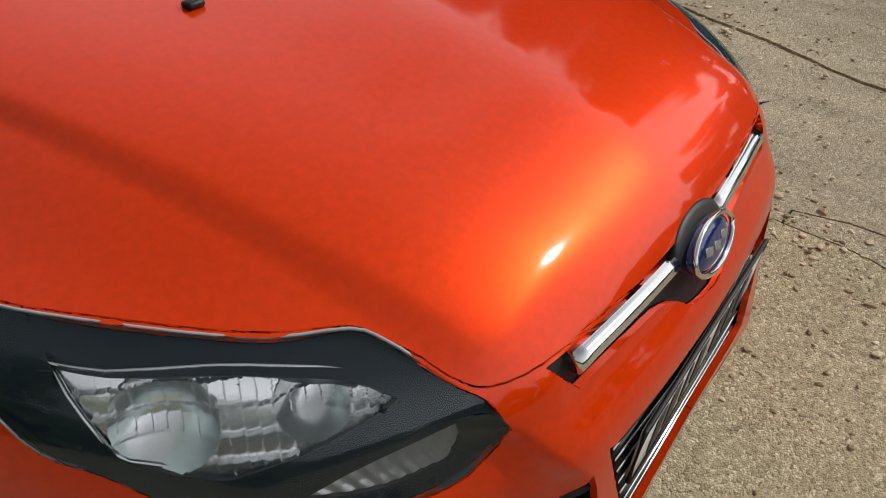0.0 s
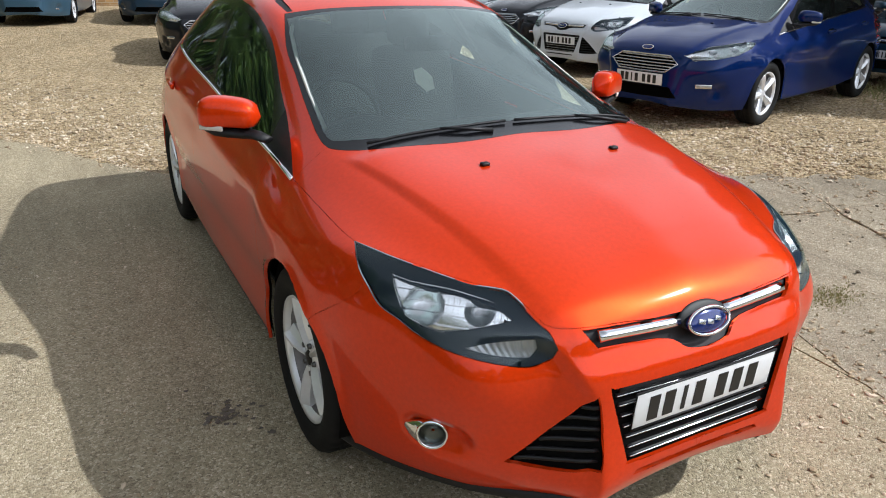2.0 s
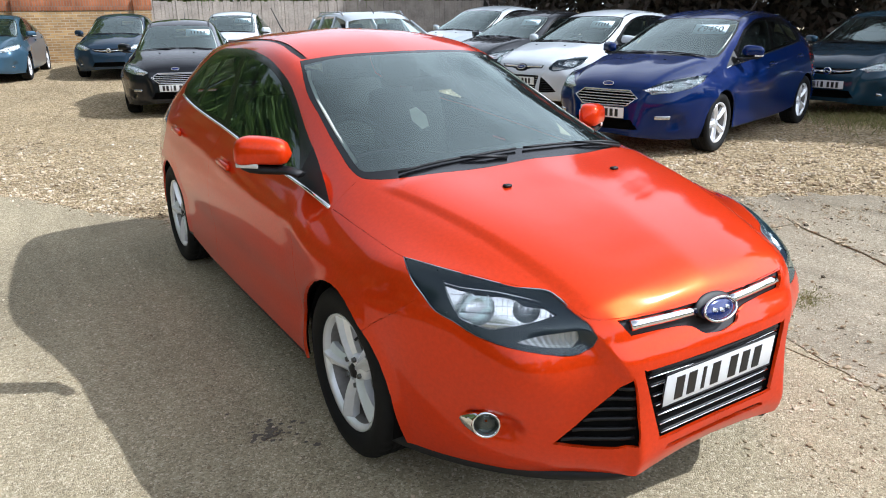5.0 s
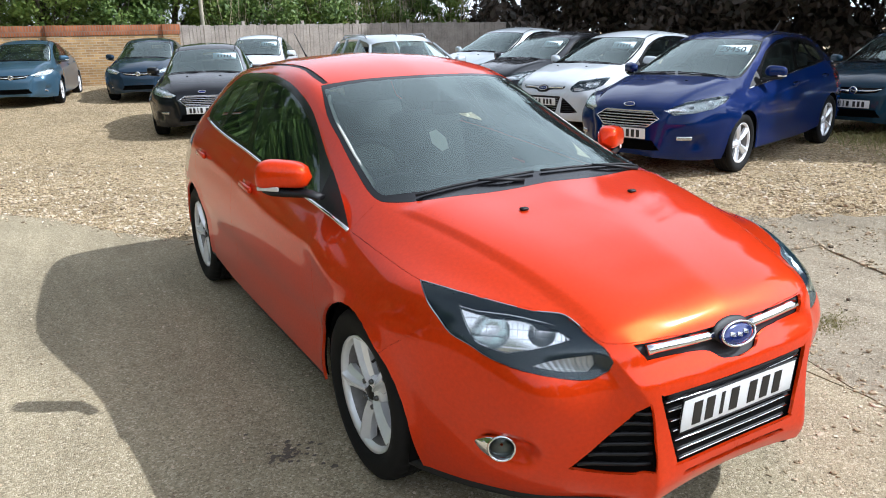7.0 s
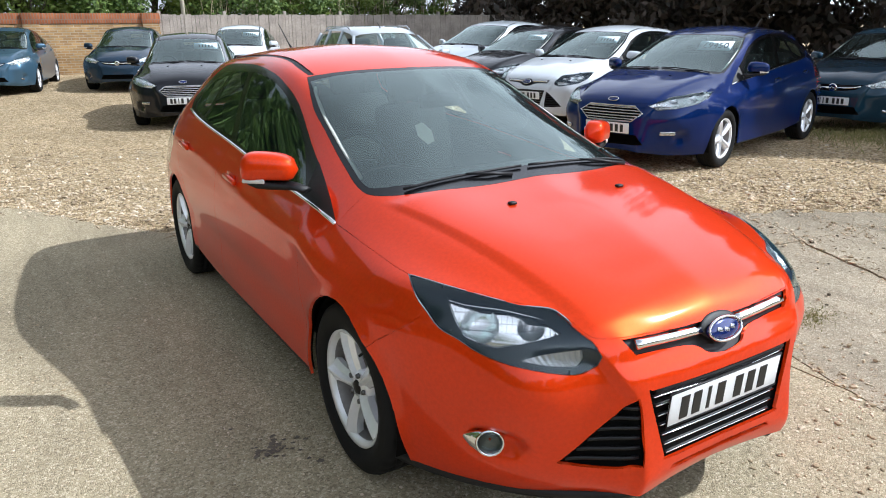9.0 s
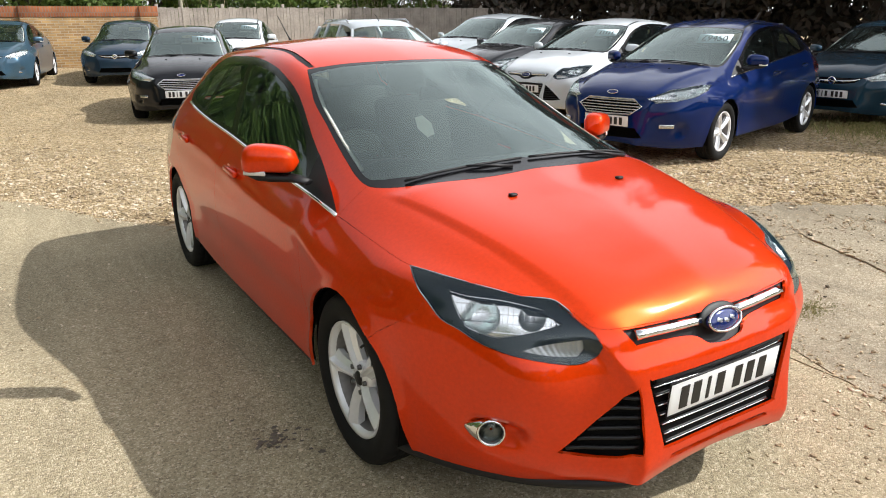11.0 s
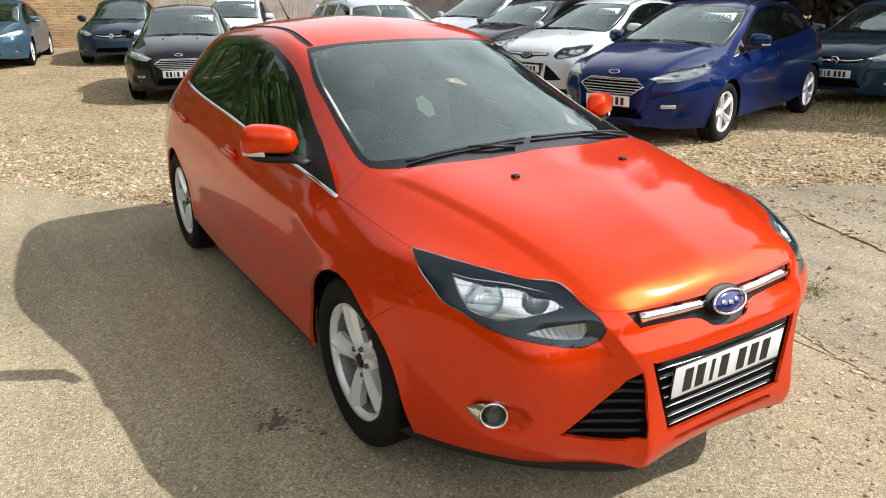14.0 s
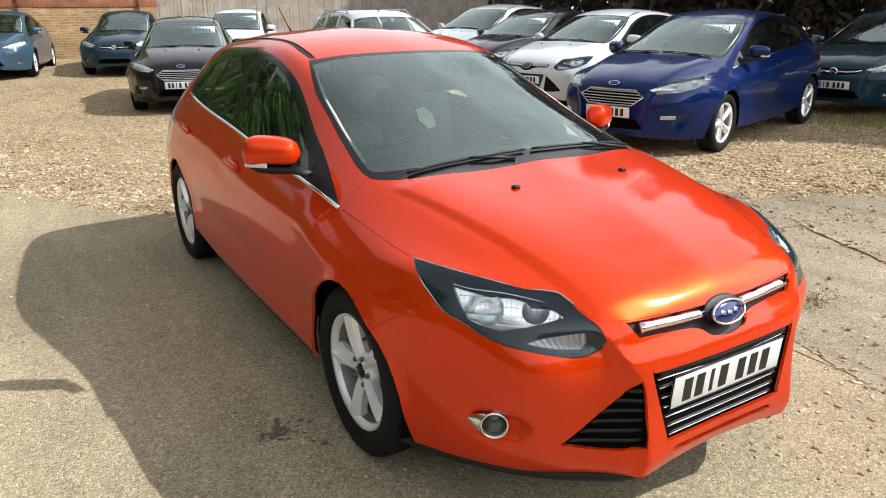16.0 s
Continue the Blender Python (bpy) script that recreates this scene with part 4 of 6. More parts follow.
        bowls = ((.690, -.580, .734, .052), (.585, -.690, .742, .036)) if style == "slot" else ((.70, -.50, .765, .044), (.57, -.665, .735, .040))
        part("bezel", bowl_relief(bz, sx, bowls, .0032 if fine else .006), REFLECTOR, h, smooth=False)
        edge = [Vector(p) for p in rounded(OUTLINE[lamp], 3 if fine else 1)]
        part("lens_edge", tube([(sx * p.x, p.y, p.z) for p in edge], .0022, 5, closed=True), CLEARRIM, h)
        rim = [Vector((p[0], p[1], p[2])) - Vector((.62, -.72, .3)) * .012 for p in rounded(ol_of(style), 2)]
        part("bezel_rim", tube([(sx * p.x, p.y, p.z) for p in rim], .0034 if fine else .0026, 6, closed=True), CHROME, h)
        if style == "slot":
            part("indicator", ribs(sub.panel(lamp + "_turn", lift=-.020, gap=0.0, depth=0, sides=(sx,)), sx), TURN, h, "ribbed indicator", smooth=False)
        for x, y, z, r in bowls:
            b = part("bulb_shield", spin([(0, -.006), (.008, -.004), (.010, .010), (.007, .034)], 14, "Y"), CHROME, h)
            b.matrix_local = Matrix.Translation((sx * (x - .026), y + .030, z + .012)) @ pose(0, 0, 0, -10, 0, sx * 41)
    # nose
    if style == "slot":
        gr = part("upper_grille", sh.panel("slot", lift=-.015, gap=0, depth=0, sides=(1, -1)), BLACK, car, "black grille slot with chrome bars")
        for sx in (-1, 1):
            part("chrome_bar", bar_on(sh, sx * .085, sx * .340, .690, .010, .0185, z1=.697, flat=.85), CHROME, gr)
        badge_back = part("badge_surround", squash_disc(.086, .043, .008), BLACK, gr)
        badge_back.matrix_local = Matrix.Translation((0, -.894, .694)) @ pose(0, 0, 0, -30)
        bd = part("badge", squash_disc(.072, .034, .012), BADGEBLUE, gr, "blue oval badge with chrome rim")
        bd.matrix_local = Matrix.Translation((0, -.912, .686)) @ pose(0, 0, 0, -24)
        for k, (bx, bz, bw) in enumerate(((-.030, .002, .024), (.0, -.003, .022), (.028, .001, .020))):
            part("badge_mark", box(bw, .003, .013, (bx, -.0115, bz), .001, turn=pose(0, 0, 0, 0, 18, 0)), SATIN, bd, "pale mark on the badge")
        part("badge_rim", tube([(.074 * math.cos(a), -.008, .036 * math.sin(a)) for a in [2 * math.pi * k / 40 for k in range(40)]], .0045, 8, closed=True), CHROME, bd)
        lg = part("lower_grille", sh.panel("low_grille", lift=-.03, gap=0, depth=0, sides=(1, -1)), BLACK, car, "black lower grille with thin chrome slats")
        part("grille_top_strip", bar_on(sh, -.300, .300, .560, .016, .011, 24), BLACK, lg)
        for k, z in enumerate((.542, .512, .478, .444, .410, .376, .345)):
            w = width_in("low_grille", z)[1] - .020
            part("slat", bar_on(sh, -w, w, z, .020, .0055, 20), BLACK, lg)
            part("slat_edge", bar_on(sh, -w, w, z, .0135, .0024, 20), CHROME, lg)
        part("lip_slot", sh.panel("lip_slot", lift=-.012, gap=0, depth=0, sides=(1, -1)), BLACK, bump)
        for sx in (-1, 1):
            sg = part("side_grille", sh.panel("side_grille", lift=-.028, gap=0, depth=0, sides=(sx,)), BLACK, car)
            for z in (.355, .388, .421, .454, .487, .52):
                a, b = width_in("tri", z)
                part("slat", bar_on(sh, sx * (a + .004), sx * (b - .004), z, .014, .0065, 8), BLACK, sg)
            fog = part("fog_lamp", spin([(.030, .012), (.0335, -.012), (.0375, -.018), (.040, -.006), (.042, .03)], 36, "Y"), CHROME, car, "round fog lamp in a chrome bezel")
            fog.matrix_local = Matrix.Translation((sx * .698, -.650, .381)) @ pose(0, 0, 0, 0, 0, sx * 34) @ Matrix.Scale(1.12, 4)
            part("fog_glass", spin([(0, -.012), (.02, -.008), (.031, .0)], 28, "Y"), FOGLENS, fog)
            part("fog_bowl", dish(.031, .009), DARKMETAL, fog)
            wing = part("fog_bezel_wing", fog_wing(sx), CHROME, fog)
        plate_at(car, None, Matrix.Translation((0, -.945, .492)) @ pose(0, 0, 0, 4))
    elif style == "wide":
        gr = part("grille", sh.panel("wide_grille", lift=-.02, gap=0, depth=0, sides=(1, -1)), GLOSSBLACK, car, "six-sided grille with chrome slats")
        for z in (.675, .648, .62, .592, .565):
            w = width_in("wide_grille", z)[1] - .01
            part("slat", bar_on(sh, -w, w, z, .002, .0065, 16), SATIN, gr)
        o = OUTLINE["wide_grille"][2:6]
        rim = o + [(-x, y, z) for x, y, z in o[::-1]]
        part("grille_rim", tube([sh.front(x, z, -.002) for x, y, z in rim], .010, 8, closed=True), SATIN, gr)
        bd = part("badge", squash_disc(.06, .025, .01), BADGEBLUE, car)
        bd.matrix_local = Matrix.Translation((0, -.868, .752)) @ pose(0, 0, 0, -45)
        part("badge_rim", tube([(.061 * math.cos(a), -.006, .026 * math.sin(a)) for a in [2 * math.pi * k / 32 for k in range(32)]], .004, 6, closed=True), CHROME, bd)
        part("lower_intake", sh.panel("low_intake", lift=-.02, gap=0, depth=0, sides=(1, -1)), BLACK, car)
        for sx in (-1, 1):
            p = sh.front(.60, .43, -.002)
            fg = part("fog_lamp", box(.16, .02, .042, (0, 0, 0), .009), SATIN, car)
            fg.matrix_local = Matrix.Translation((sx * p.x, p.y, p.z)) @ pose(0, 0, 0, 0, 0, sx * 40)
        plate_at(car, None, Matrix.Translation((0, -.972, .47)) @ pose(0, 0, 0, 4))
    else:
        gr = part("grille", sh.panel("wing_grille", lift=-.015, gap=0, depth=0, sides=(1, -1)), GLOSSBLACK, car)
        for sx in (-1, 1):
            pts = [sh.front(sx * x, z, -.006) for x, z in ((.03, .655), (.15, .655), (.28, .668), (.36, .69))]
            part("chrome_bar", tube(pts, [.016, .014, .011, .006], 8), CHROME, gr)
        bd = part("badge", spin([(.03, -.008), (.048, -.012), (.056, -.006), (.056, .01)], 32, "Y"), CHROME, gr)
        bd.matrix_local = Matrix.Translation((0, -.925, .66))
        part("badge_bar", box(.09, .008, .012, (0, -.006, 0), .003, turn=pose(0, 0, 0, 0, 25, 0)), CHROME, bd)
        part("lower_intake", sh.panel("low_intake", lift=-.02, gap=0, depth=0, sides=(1, -1)), BLACK, car)
        for sx in (-1, 1):
            p = sh.front(.62, .36, -.002)
            fg = part("fog_lamp", box(.17, .02, .03, (0, 0, 0), .009), SATIN, car)
            fg.matrix_local = Matrix.Translation((sx * p.x, p.y, p.z)) @ pose(0, 0, 0, 0, sx * 12, sx * 42)
        if plate:
            plate_at(car, None, Matrix.Translation((0, -.972, .48)) @ pose(0, 0, 0, 4))
    # wipers, washer jets, aerial
    for x0, x1, xe in ((-.56, -.02, -.10), (.02, .58, .52)):
        pts = [sh.top(x0 + (x1 - x0) * k / 10, .105 + .05 * (x0 + (x1 - x0) * k / 10) ** 2, .010) for k in range(11)]
        bl = part("wiper", tube(pts, .0055, 6, flat=1.0), BLACK, car)
        part("wiper_arm", tube([sh.top(xe, .06, .006), sh.top((xe + (x0 + x1) / 2) / 2, .080, .014), sh.top((x0 + x1) / 2, .108, .014)], [.009, .006, .004], 8), BLACK, bl)
    for sx in (-1, 1):
        p = sh.top(.267, -.168, .004)
        part("washer_jet", box(.03, .024, .012, (sx * p.x, p.y, p.z), .005), BLACK, car)
    part("aerial", tube([(0, 2.72, 1.42), (0, 2.80, 1.47), (0, 2.98, 1.60)], [.012, .004, .0025], 8), BLACK, car)
    interior(car)
    return car


def fine_cut(bm, longest):
    """Divide a mesh until no edge is longer."""
    for _ in range(4):
        es = [e for e in bm.edges if e.calc_length() > longest]
        if not es:
            break
        bmesh.ops.subdivide_edges(bm, edges=es, cuts=1)
        bmesh.ops.triangulate(bm, faces=bm.faces[:])
    return bm


def bowl_relief(bm, sx, bowls, longest):
    """A mirror-bright bezel of small slanting facets, with the lamp's round bowls pressed into it."""
    fine_cut(bm, longest)
    axis = Vector((sx * .62, -.72, .3)).normalized()
    e1 = axis.cross(Vector((0, 0, 1))).normalized()
    e2 = e1.cross(axis)
    if e2.z < 0:
        e2 = -e2
    for v in bm.verts:
        push, best = 0, 9
        facet = .30 * .016 * (1 - (v.co.dot(e1) / .016) % 1) + .30 * .026 * (1 - (v.co.dot(e2) / .026) % 1)
        for x, y, z, r in bowls:
            d = v.co - Vector((sx * x, y, z))
            a, b = d.dot(e1), d.dot(e2)
            q = math.hypot(a * .9, b) / r
            if q < 1 and q < best:
                best = q
                push = .026 * (1 - q ** 2.2)
                facet *= .55 * min(1, max(0, (b + .35 * r) / .02))
        v.co -= axis * (push + facet)
    return bm


def ribs(bm, sx):
    fine_cut(bm, .004)
    for v in bm.verts:
        v.co.y += .0012 * math.sin((v.co.x * sx - v.co.y * .6) * 600)
    return bm


def squash_disc(a, b, d):
    """A domed oval plate in the XZ plane, facing -Y."""
    bm = bmesh.new()
    rings = []
    for r, o in ((.02, -d), (.5, -d * .92), (.8, -d * .7), (.95, -d * .35), (1.0, 0.0), (1.0, d * .6)):
        rings.append([bm.verts.new((a * r * math.cos(t), o, b * r * math.sin(t))) for t in [2 * math.pi * k / 40 for k in range(40)]])
    for p, q in zip(rings, rings[1:]):
        for k in range(40):
            bm.faces.new((p[k], p[(k + 1) % 40], q[(k + 1) % 40], q[k]))
    bm.faces.new(rings[0])
    bmesh.ops.recalc_face_normals(bm, faces=bm.faces[:])
    return bm


def mirror_mesh():
    """A mirror housing: a bluff shell, domed above, tapering to its tip, flat at the back."""
    bm = bmesh.new()
    rows = []
    n = 20
    for i in range(15):
        t = -1 + 2 * i / 14
        u = abs(t) ** 5
        hh, dd = .062 * (1 - u) ** .5 + .0005, .07 * (1 - u) ** .5 + .0005
        up = .014 - .010 * t * t
        row = []
        for k in range(n):
            a = 2 * math.pi * k / n
            c, s_ = math.cos(a), math.sin(a)
            y = -abs(c) ** .6 * dd if c > 0 else abs(c) ** .5 * .032 * (1 - u) ** .5
            z = up + (abs(s_) ** .62 if s_ > 0 else -.78 * abs(s_) ** .35) * hh * (1 if s_ < 0 else 1 - .16 * (t - .15))
            row.append(bm.verts.new((.121 * t, y, z)))
        rows.append(row)
    for p, q in zip(rows, rows[1:]):
        for k in range(n):
            bm.faces.new((p[k], p[(k + 1) % n], q[(k + 1) % n], q[k]))
    bm.faces.new(rows[0])
    bm.faces.new(rows[-1])
    bmesh.ops.recalc_face_normals(bm, faces=bm.faces[:])
    return bm


def fog_wing(sx):
    """The bright shell that tails off from the fog lamp towards the wheel."""
    bm = bmesh.new()
    rows = []
    for i in range(8):
        t = i / 7
        row = []
        for j in range(9):
            a = radians(70 + 220 * j / 8)
            r = .041 * (1 - .45 * t * t)
            row.append(bm.verts.new((sx * (.052 * t - math.cos(a) * r), -.012 + .035 * t, math.sin(a) * r * (1 - .25 * t))))
        rows.append(row)
    for p, q in zip(rows, rows[1:]):
        for j in range(8):
            bm.faces.new((p[j], p[j + 1], q[j + 1], q[j]))
    return bm


# ---- the cars ----
def ground_z(x, y):
    """The yard's height: level where the red car stands, rising a little aside and behind."""
    def step(a, b, v):
        t = min(max((v - a) / (b - a), 0), 1)
        return t * t * (3 - 2 * t)
    return max(0.085 * step(1.6, 4.2, x), 0.2 * step(13, 22, y))


def loft(rows, mirror=True):
    """A skin through rows of points from the middle outwards, doubled over the middle."""
    bm = bmesh.new()
    for sx in ((1, -1) if mirror else (1,)):
        vs = [[bm.verts.new((sx * x, y, z)) for x, y, z in row] for row in rows]
        for p, q in zip(vs, vs[1:]):
            for k in range(len(p) - 1):
                ring = (p[k], p[k + 1], q[k + 1], q[k])
                bm.faces.new(ring if sx > 0 else ring[::-1])
    bmesh.ops.remove_doubles(bm, verts=bm.verts[:], dist=1e-4)
    bmesh.ops.recalc_face_normals(bm, faces=bm.faces[:])
    return bm


def estate_car(name, label, paint_mat, m):
    """A boxy estate: long flat roof with rails, three panes a side."""
    car = thing(name, label, "car", m, "cars for sale")
    lower = []
    for y, hw, top in ((-.90, .50, .55), (-.84, .66, .64), (-.68, .78, .74), (-.3, .85, .86), (.15, .875, .95), (1.2, .885, .985), (2.4, .885, 1.0), (3.15, .85, 1.0), (3.34, .76, .98), (3.40, .60, .80)):
        lower.append([(0, y, top + .02), (hw * .6, y, top + .012), (hw * .9, y, top - .02), (hw * .985, y, top - .12), (hw, y, top - .28 * top), (hw * .985, y, .38), (hw * .93, y, .22)])
    body = part("body", loft(lower), paint_mat, car)
    part("front_bumper", loft([[(0, -.93, .24), (.5, -.90, .24), (.74, -.74, .24), (.86, -.42, .25)], [(0, -.96, .42), (.5, -.93, .42), (.77, -.76, .42), (.88, -.42, .42)], [(0, -.92, .56), (.5, -.89, .56), (.75, -.73, .58), (.87, -.42, .60)]]), paint_mat, car)
    part("grille", box(.62, .03, .12, (0, -.91, .60), .012), BLACK, car)
    part("chrome_bar", box(.60, .02, .022, (0, -.93, .62), .006), CHROME, car)
    roof = []
    for y, hw, z in ((.80, .585, 1.375), (1.05, .60, 1.445), (1.5, .61, 1.490), (2.1, .61, 1.492), (2.7, .60, 1.475), (3.05, .585, 1.440), (3.20, .57, 1.405)):
        roof.append([(0, y, z), (hw * .5, y, z - .006), (hw * .82, y, z - .022), (hw * .95, y, z - .045), (hw, y, z - .08)])
    part("roof", loft(roof), paint_mat, car)
    part("windscreen", loft([[(0, .02, .985), (.45, .06, .985), (.70, .16, .985)], [(0, .42, 1.19), (.42, .45, 1.185), (.645, .52, 1.165)], [(0, .79, 1.365), (.38, .795, 1.355), (.575, .81, 1.30)]]), CARGLASS, car)
    part("rear_screen", loft([[(0, 3.33, 1.0), (.66, 3.28, 1.0)], [(0, 3.21, 1.39), (.555, 3.19, 1.34)]]), DARKGLASS, car)
    # near-black block covers the deck and stands in for the shaded interior
    part("cabin_shade", box(1.36, 2.7, .08, (0, 1.75, .99), .02), UNDER, car)
    for x in (-.36, .36):
        part("seat", box(.46, .16, .44, (x, 1.35, 1.06), .06), CLOTH, car)
    side = lambda y, t: (.80 + (.59 - .80) * t, y, 1.0 + t * (np.interp(y, (.2, .8, 1.5, 2.7, 3.2), (.98, 1.30, 1.41, 1.395, 1.33)) - 1.0))
    for sx in (-1, 1):
        for k, (y0, y1, lean) in enumerate(((.42, 1.42, .42), (1.52, 2.36, .04), (2.46, 3.10, -.10))):
            rows = [[(sx * x, y + (lean if s == 0 else (-.10 if k == 2 else 0)) * t, z) for x, y, z in (side(y0 if s == 0 else y1, t),)] for s in (0, 1) for t in (.06, .92)]
            pts = [rows[0][0], rows[1][0], rows[3][0], rows[2][0]]
            bm = bmesh.new()
            bm.faces.new([bm.verts.new(p) for p in pts])
            part("window_glass", bm, DARKGLASS, car)
        for y0, lean, r in ((.16, .66, .028), (1.47, .02, .036), (2.41, -.02, .036), (3.22, -.06, .05)):
            a, b = Vector(side(y0, 0)), Vector(side(y0 + lean, 1))
            part("pillar", tube([(sx * a.x, a.y, a.z - .02), (sx * (a.x + b.x) / 2, (a.y + b.y) / 2, (a.z + b.z) / 2), (sx * b.x, b.y, b.z + .02)], r, 8, flat=.7), paint_mat, car)
        part("roof_rail", tube([(sx * .56, 1.15, 1.43), (sx * .565, 1.3, 1.485), (sx * .565, 2.7, 1.475), (sx * .55, 2.95, 1.41)], .013, 8), SATIN, car)
        part("belt_trim", tube([(sx * .815, .35, .985), (sx * .825, 1.6, 1.0), (sx * .81, 3.1, 1.005)], .008, 6), BLACK, car)
        hl = part("headlight", box(.30, .07, .13, (0, 0, 0), .025), REFLECTOR, car)
        hl.matrix_local = Matrix.Translation((sx * .66, -.75, .66)) @ pose(0, 0, 0, -18, 0, sx * 38)
        mir = part("door_mirror", box(.20, .10, .14, (0, 0, 0), .035), paint_mat, car)
        mir.matrix_local = Matrix.Translation((sx * .98, .50, 1.03)) @ pose(0, 0, 0, 0, 0, sx * 15)
        for y in (0, 2.648):
            wheel_at(car, sx * .80, y, False)
    part("aerial", tube([(0, 1.15, 1.46), (-.01, 1.22, 1.52), (-.03, 1.30, 1.58)], [.010, .004, .003], 6), BLACK, car)
    return car


BLUE = paint("blue paint", (0.0005, 0.013, 0.088), .12)
WHITEPAINT = paint("white paint", (0.60, 0.64, 0.68), 0.0)
BLACKPAINT = paint("black paint", (0.012, 0.013, 0.016))
SLATE = paint("slate blue paint", (0.050, 0.098, 0.145))
NAVY = paint("dark blue paint", (0.022, 0.041, 0.068))
TEAL = paint("deep teal paint", (0.01, 0.035, 0.06))
SILVER = paint("silver paint", (0.50, 0.545, 0.575), 0.4)
red = build_car("red_car", "bright red five-door hatchback on a worn concrete apron", RED, Matrix.Translation(LIFT), "slot", True)
blue = build_car("blue_car", "deep blue hatchback with chrome slatted grille on gravel", BLUE, pose(4.629, 3.656, .085, 0, 0, -75.4), "wide", group="cars for sale")
for nm, lb, pm, x, y, yaw, st, dz, sc in (
    ("black_car", "black hatchback with chrome slatted grille on gravel", BLACKPAINT, 1.023, 10.712, -16.7, "wide", 0, 1.0),
    ("dark_blue_car", "dark blue hatchback with chrome winged grille by the wall", NAVY, 1.07, 17.6, -18.3, "wing", 0, 1.0),
    ("slate_car", "slate blue hatchback with chrome winged grille on gravel", SLATE, -1.67, 18.0, -12.6, "wing", 0, 1.0),
    ("teal_car", "dark teal small hatchback with chrome winged grille on gravel", TEAL, 9.06, 3.8, -80.0, "wing", 0, .97),
    ("white_car", "white hatchback parked beside the blue one on gravel", WHITEPAINT, 5.945, 6.794, -74.85, "slot", 0, 1.0),
    ("grey_car", "dark grey hatchback in the row of parked cars", BLACKPAINT, 6.41, 9.17, -73.0, "wide", 0, 1.0),
    ("silver_car", "pale silver estate car in the row of parked cars", SILVER, 7.02, 11.56, -70.3, "wing", .02, 1.05),
    ("small_white_car", "small white car parked near the timber fence", WHITEPAINT, 3.52, 16.46, -25.0, "wide", .04, 1.0),
):
    stance = pose(x, y, ground_z(x, y), 0, 0, yaw) @ Matrix.Diagonal((1, 1, 1 + dz, 1))
    other = build_car(nm, lb, pm, stance, st, scale=sc, group="cars for sale", plate=nm not in ("dark_blue_car", "slate_car"))
    if nm in ("black_car", "white_car", "grey_car", "small_white_car"):
        price_card(other, "", (.32, .80, 1.258), -48, True)
estate_car("estate_car", "pale silver estate car with roof rails near the fence", SILVER, pose(4.105, 8.71, ground_z(4.1, 8.7), 0, 0, -9))
price_card(blue, "\u00a39450", (.32, .80, 1.258))
sheet = bmesh.new()
sheet.faces.new([sheet.verts.new((.072 * math.cos(a), 0, .082 * math.sin(a))) for a in [radians(8 + 60 * k) for k in range(6)]])
sheet = bmesh.ops.solidify(sheet, geom=sheet.faces[:], thickness=.002) and sheet
paper = part("paper_sheet", sheet, PAPER, red, "white paper sheet on the passenger seat")
paper.matrix_local = Matrix.Translation((.375, 1.565, .960)) @ pose(0, 0, 0, -38, 0, 18)


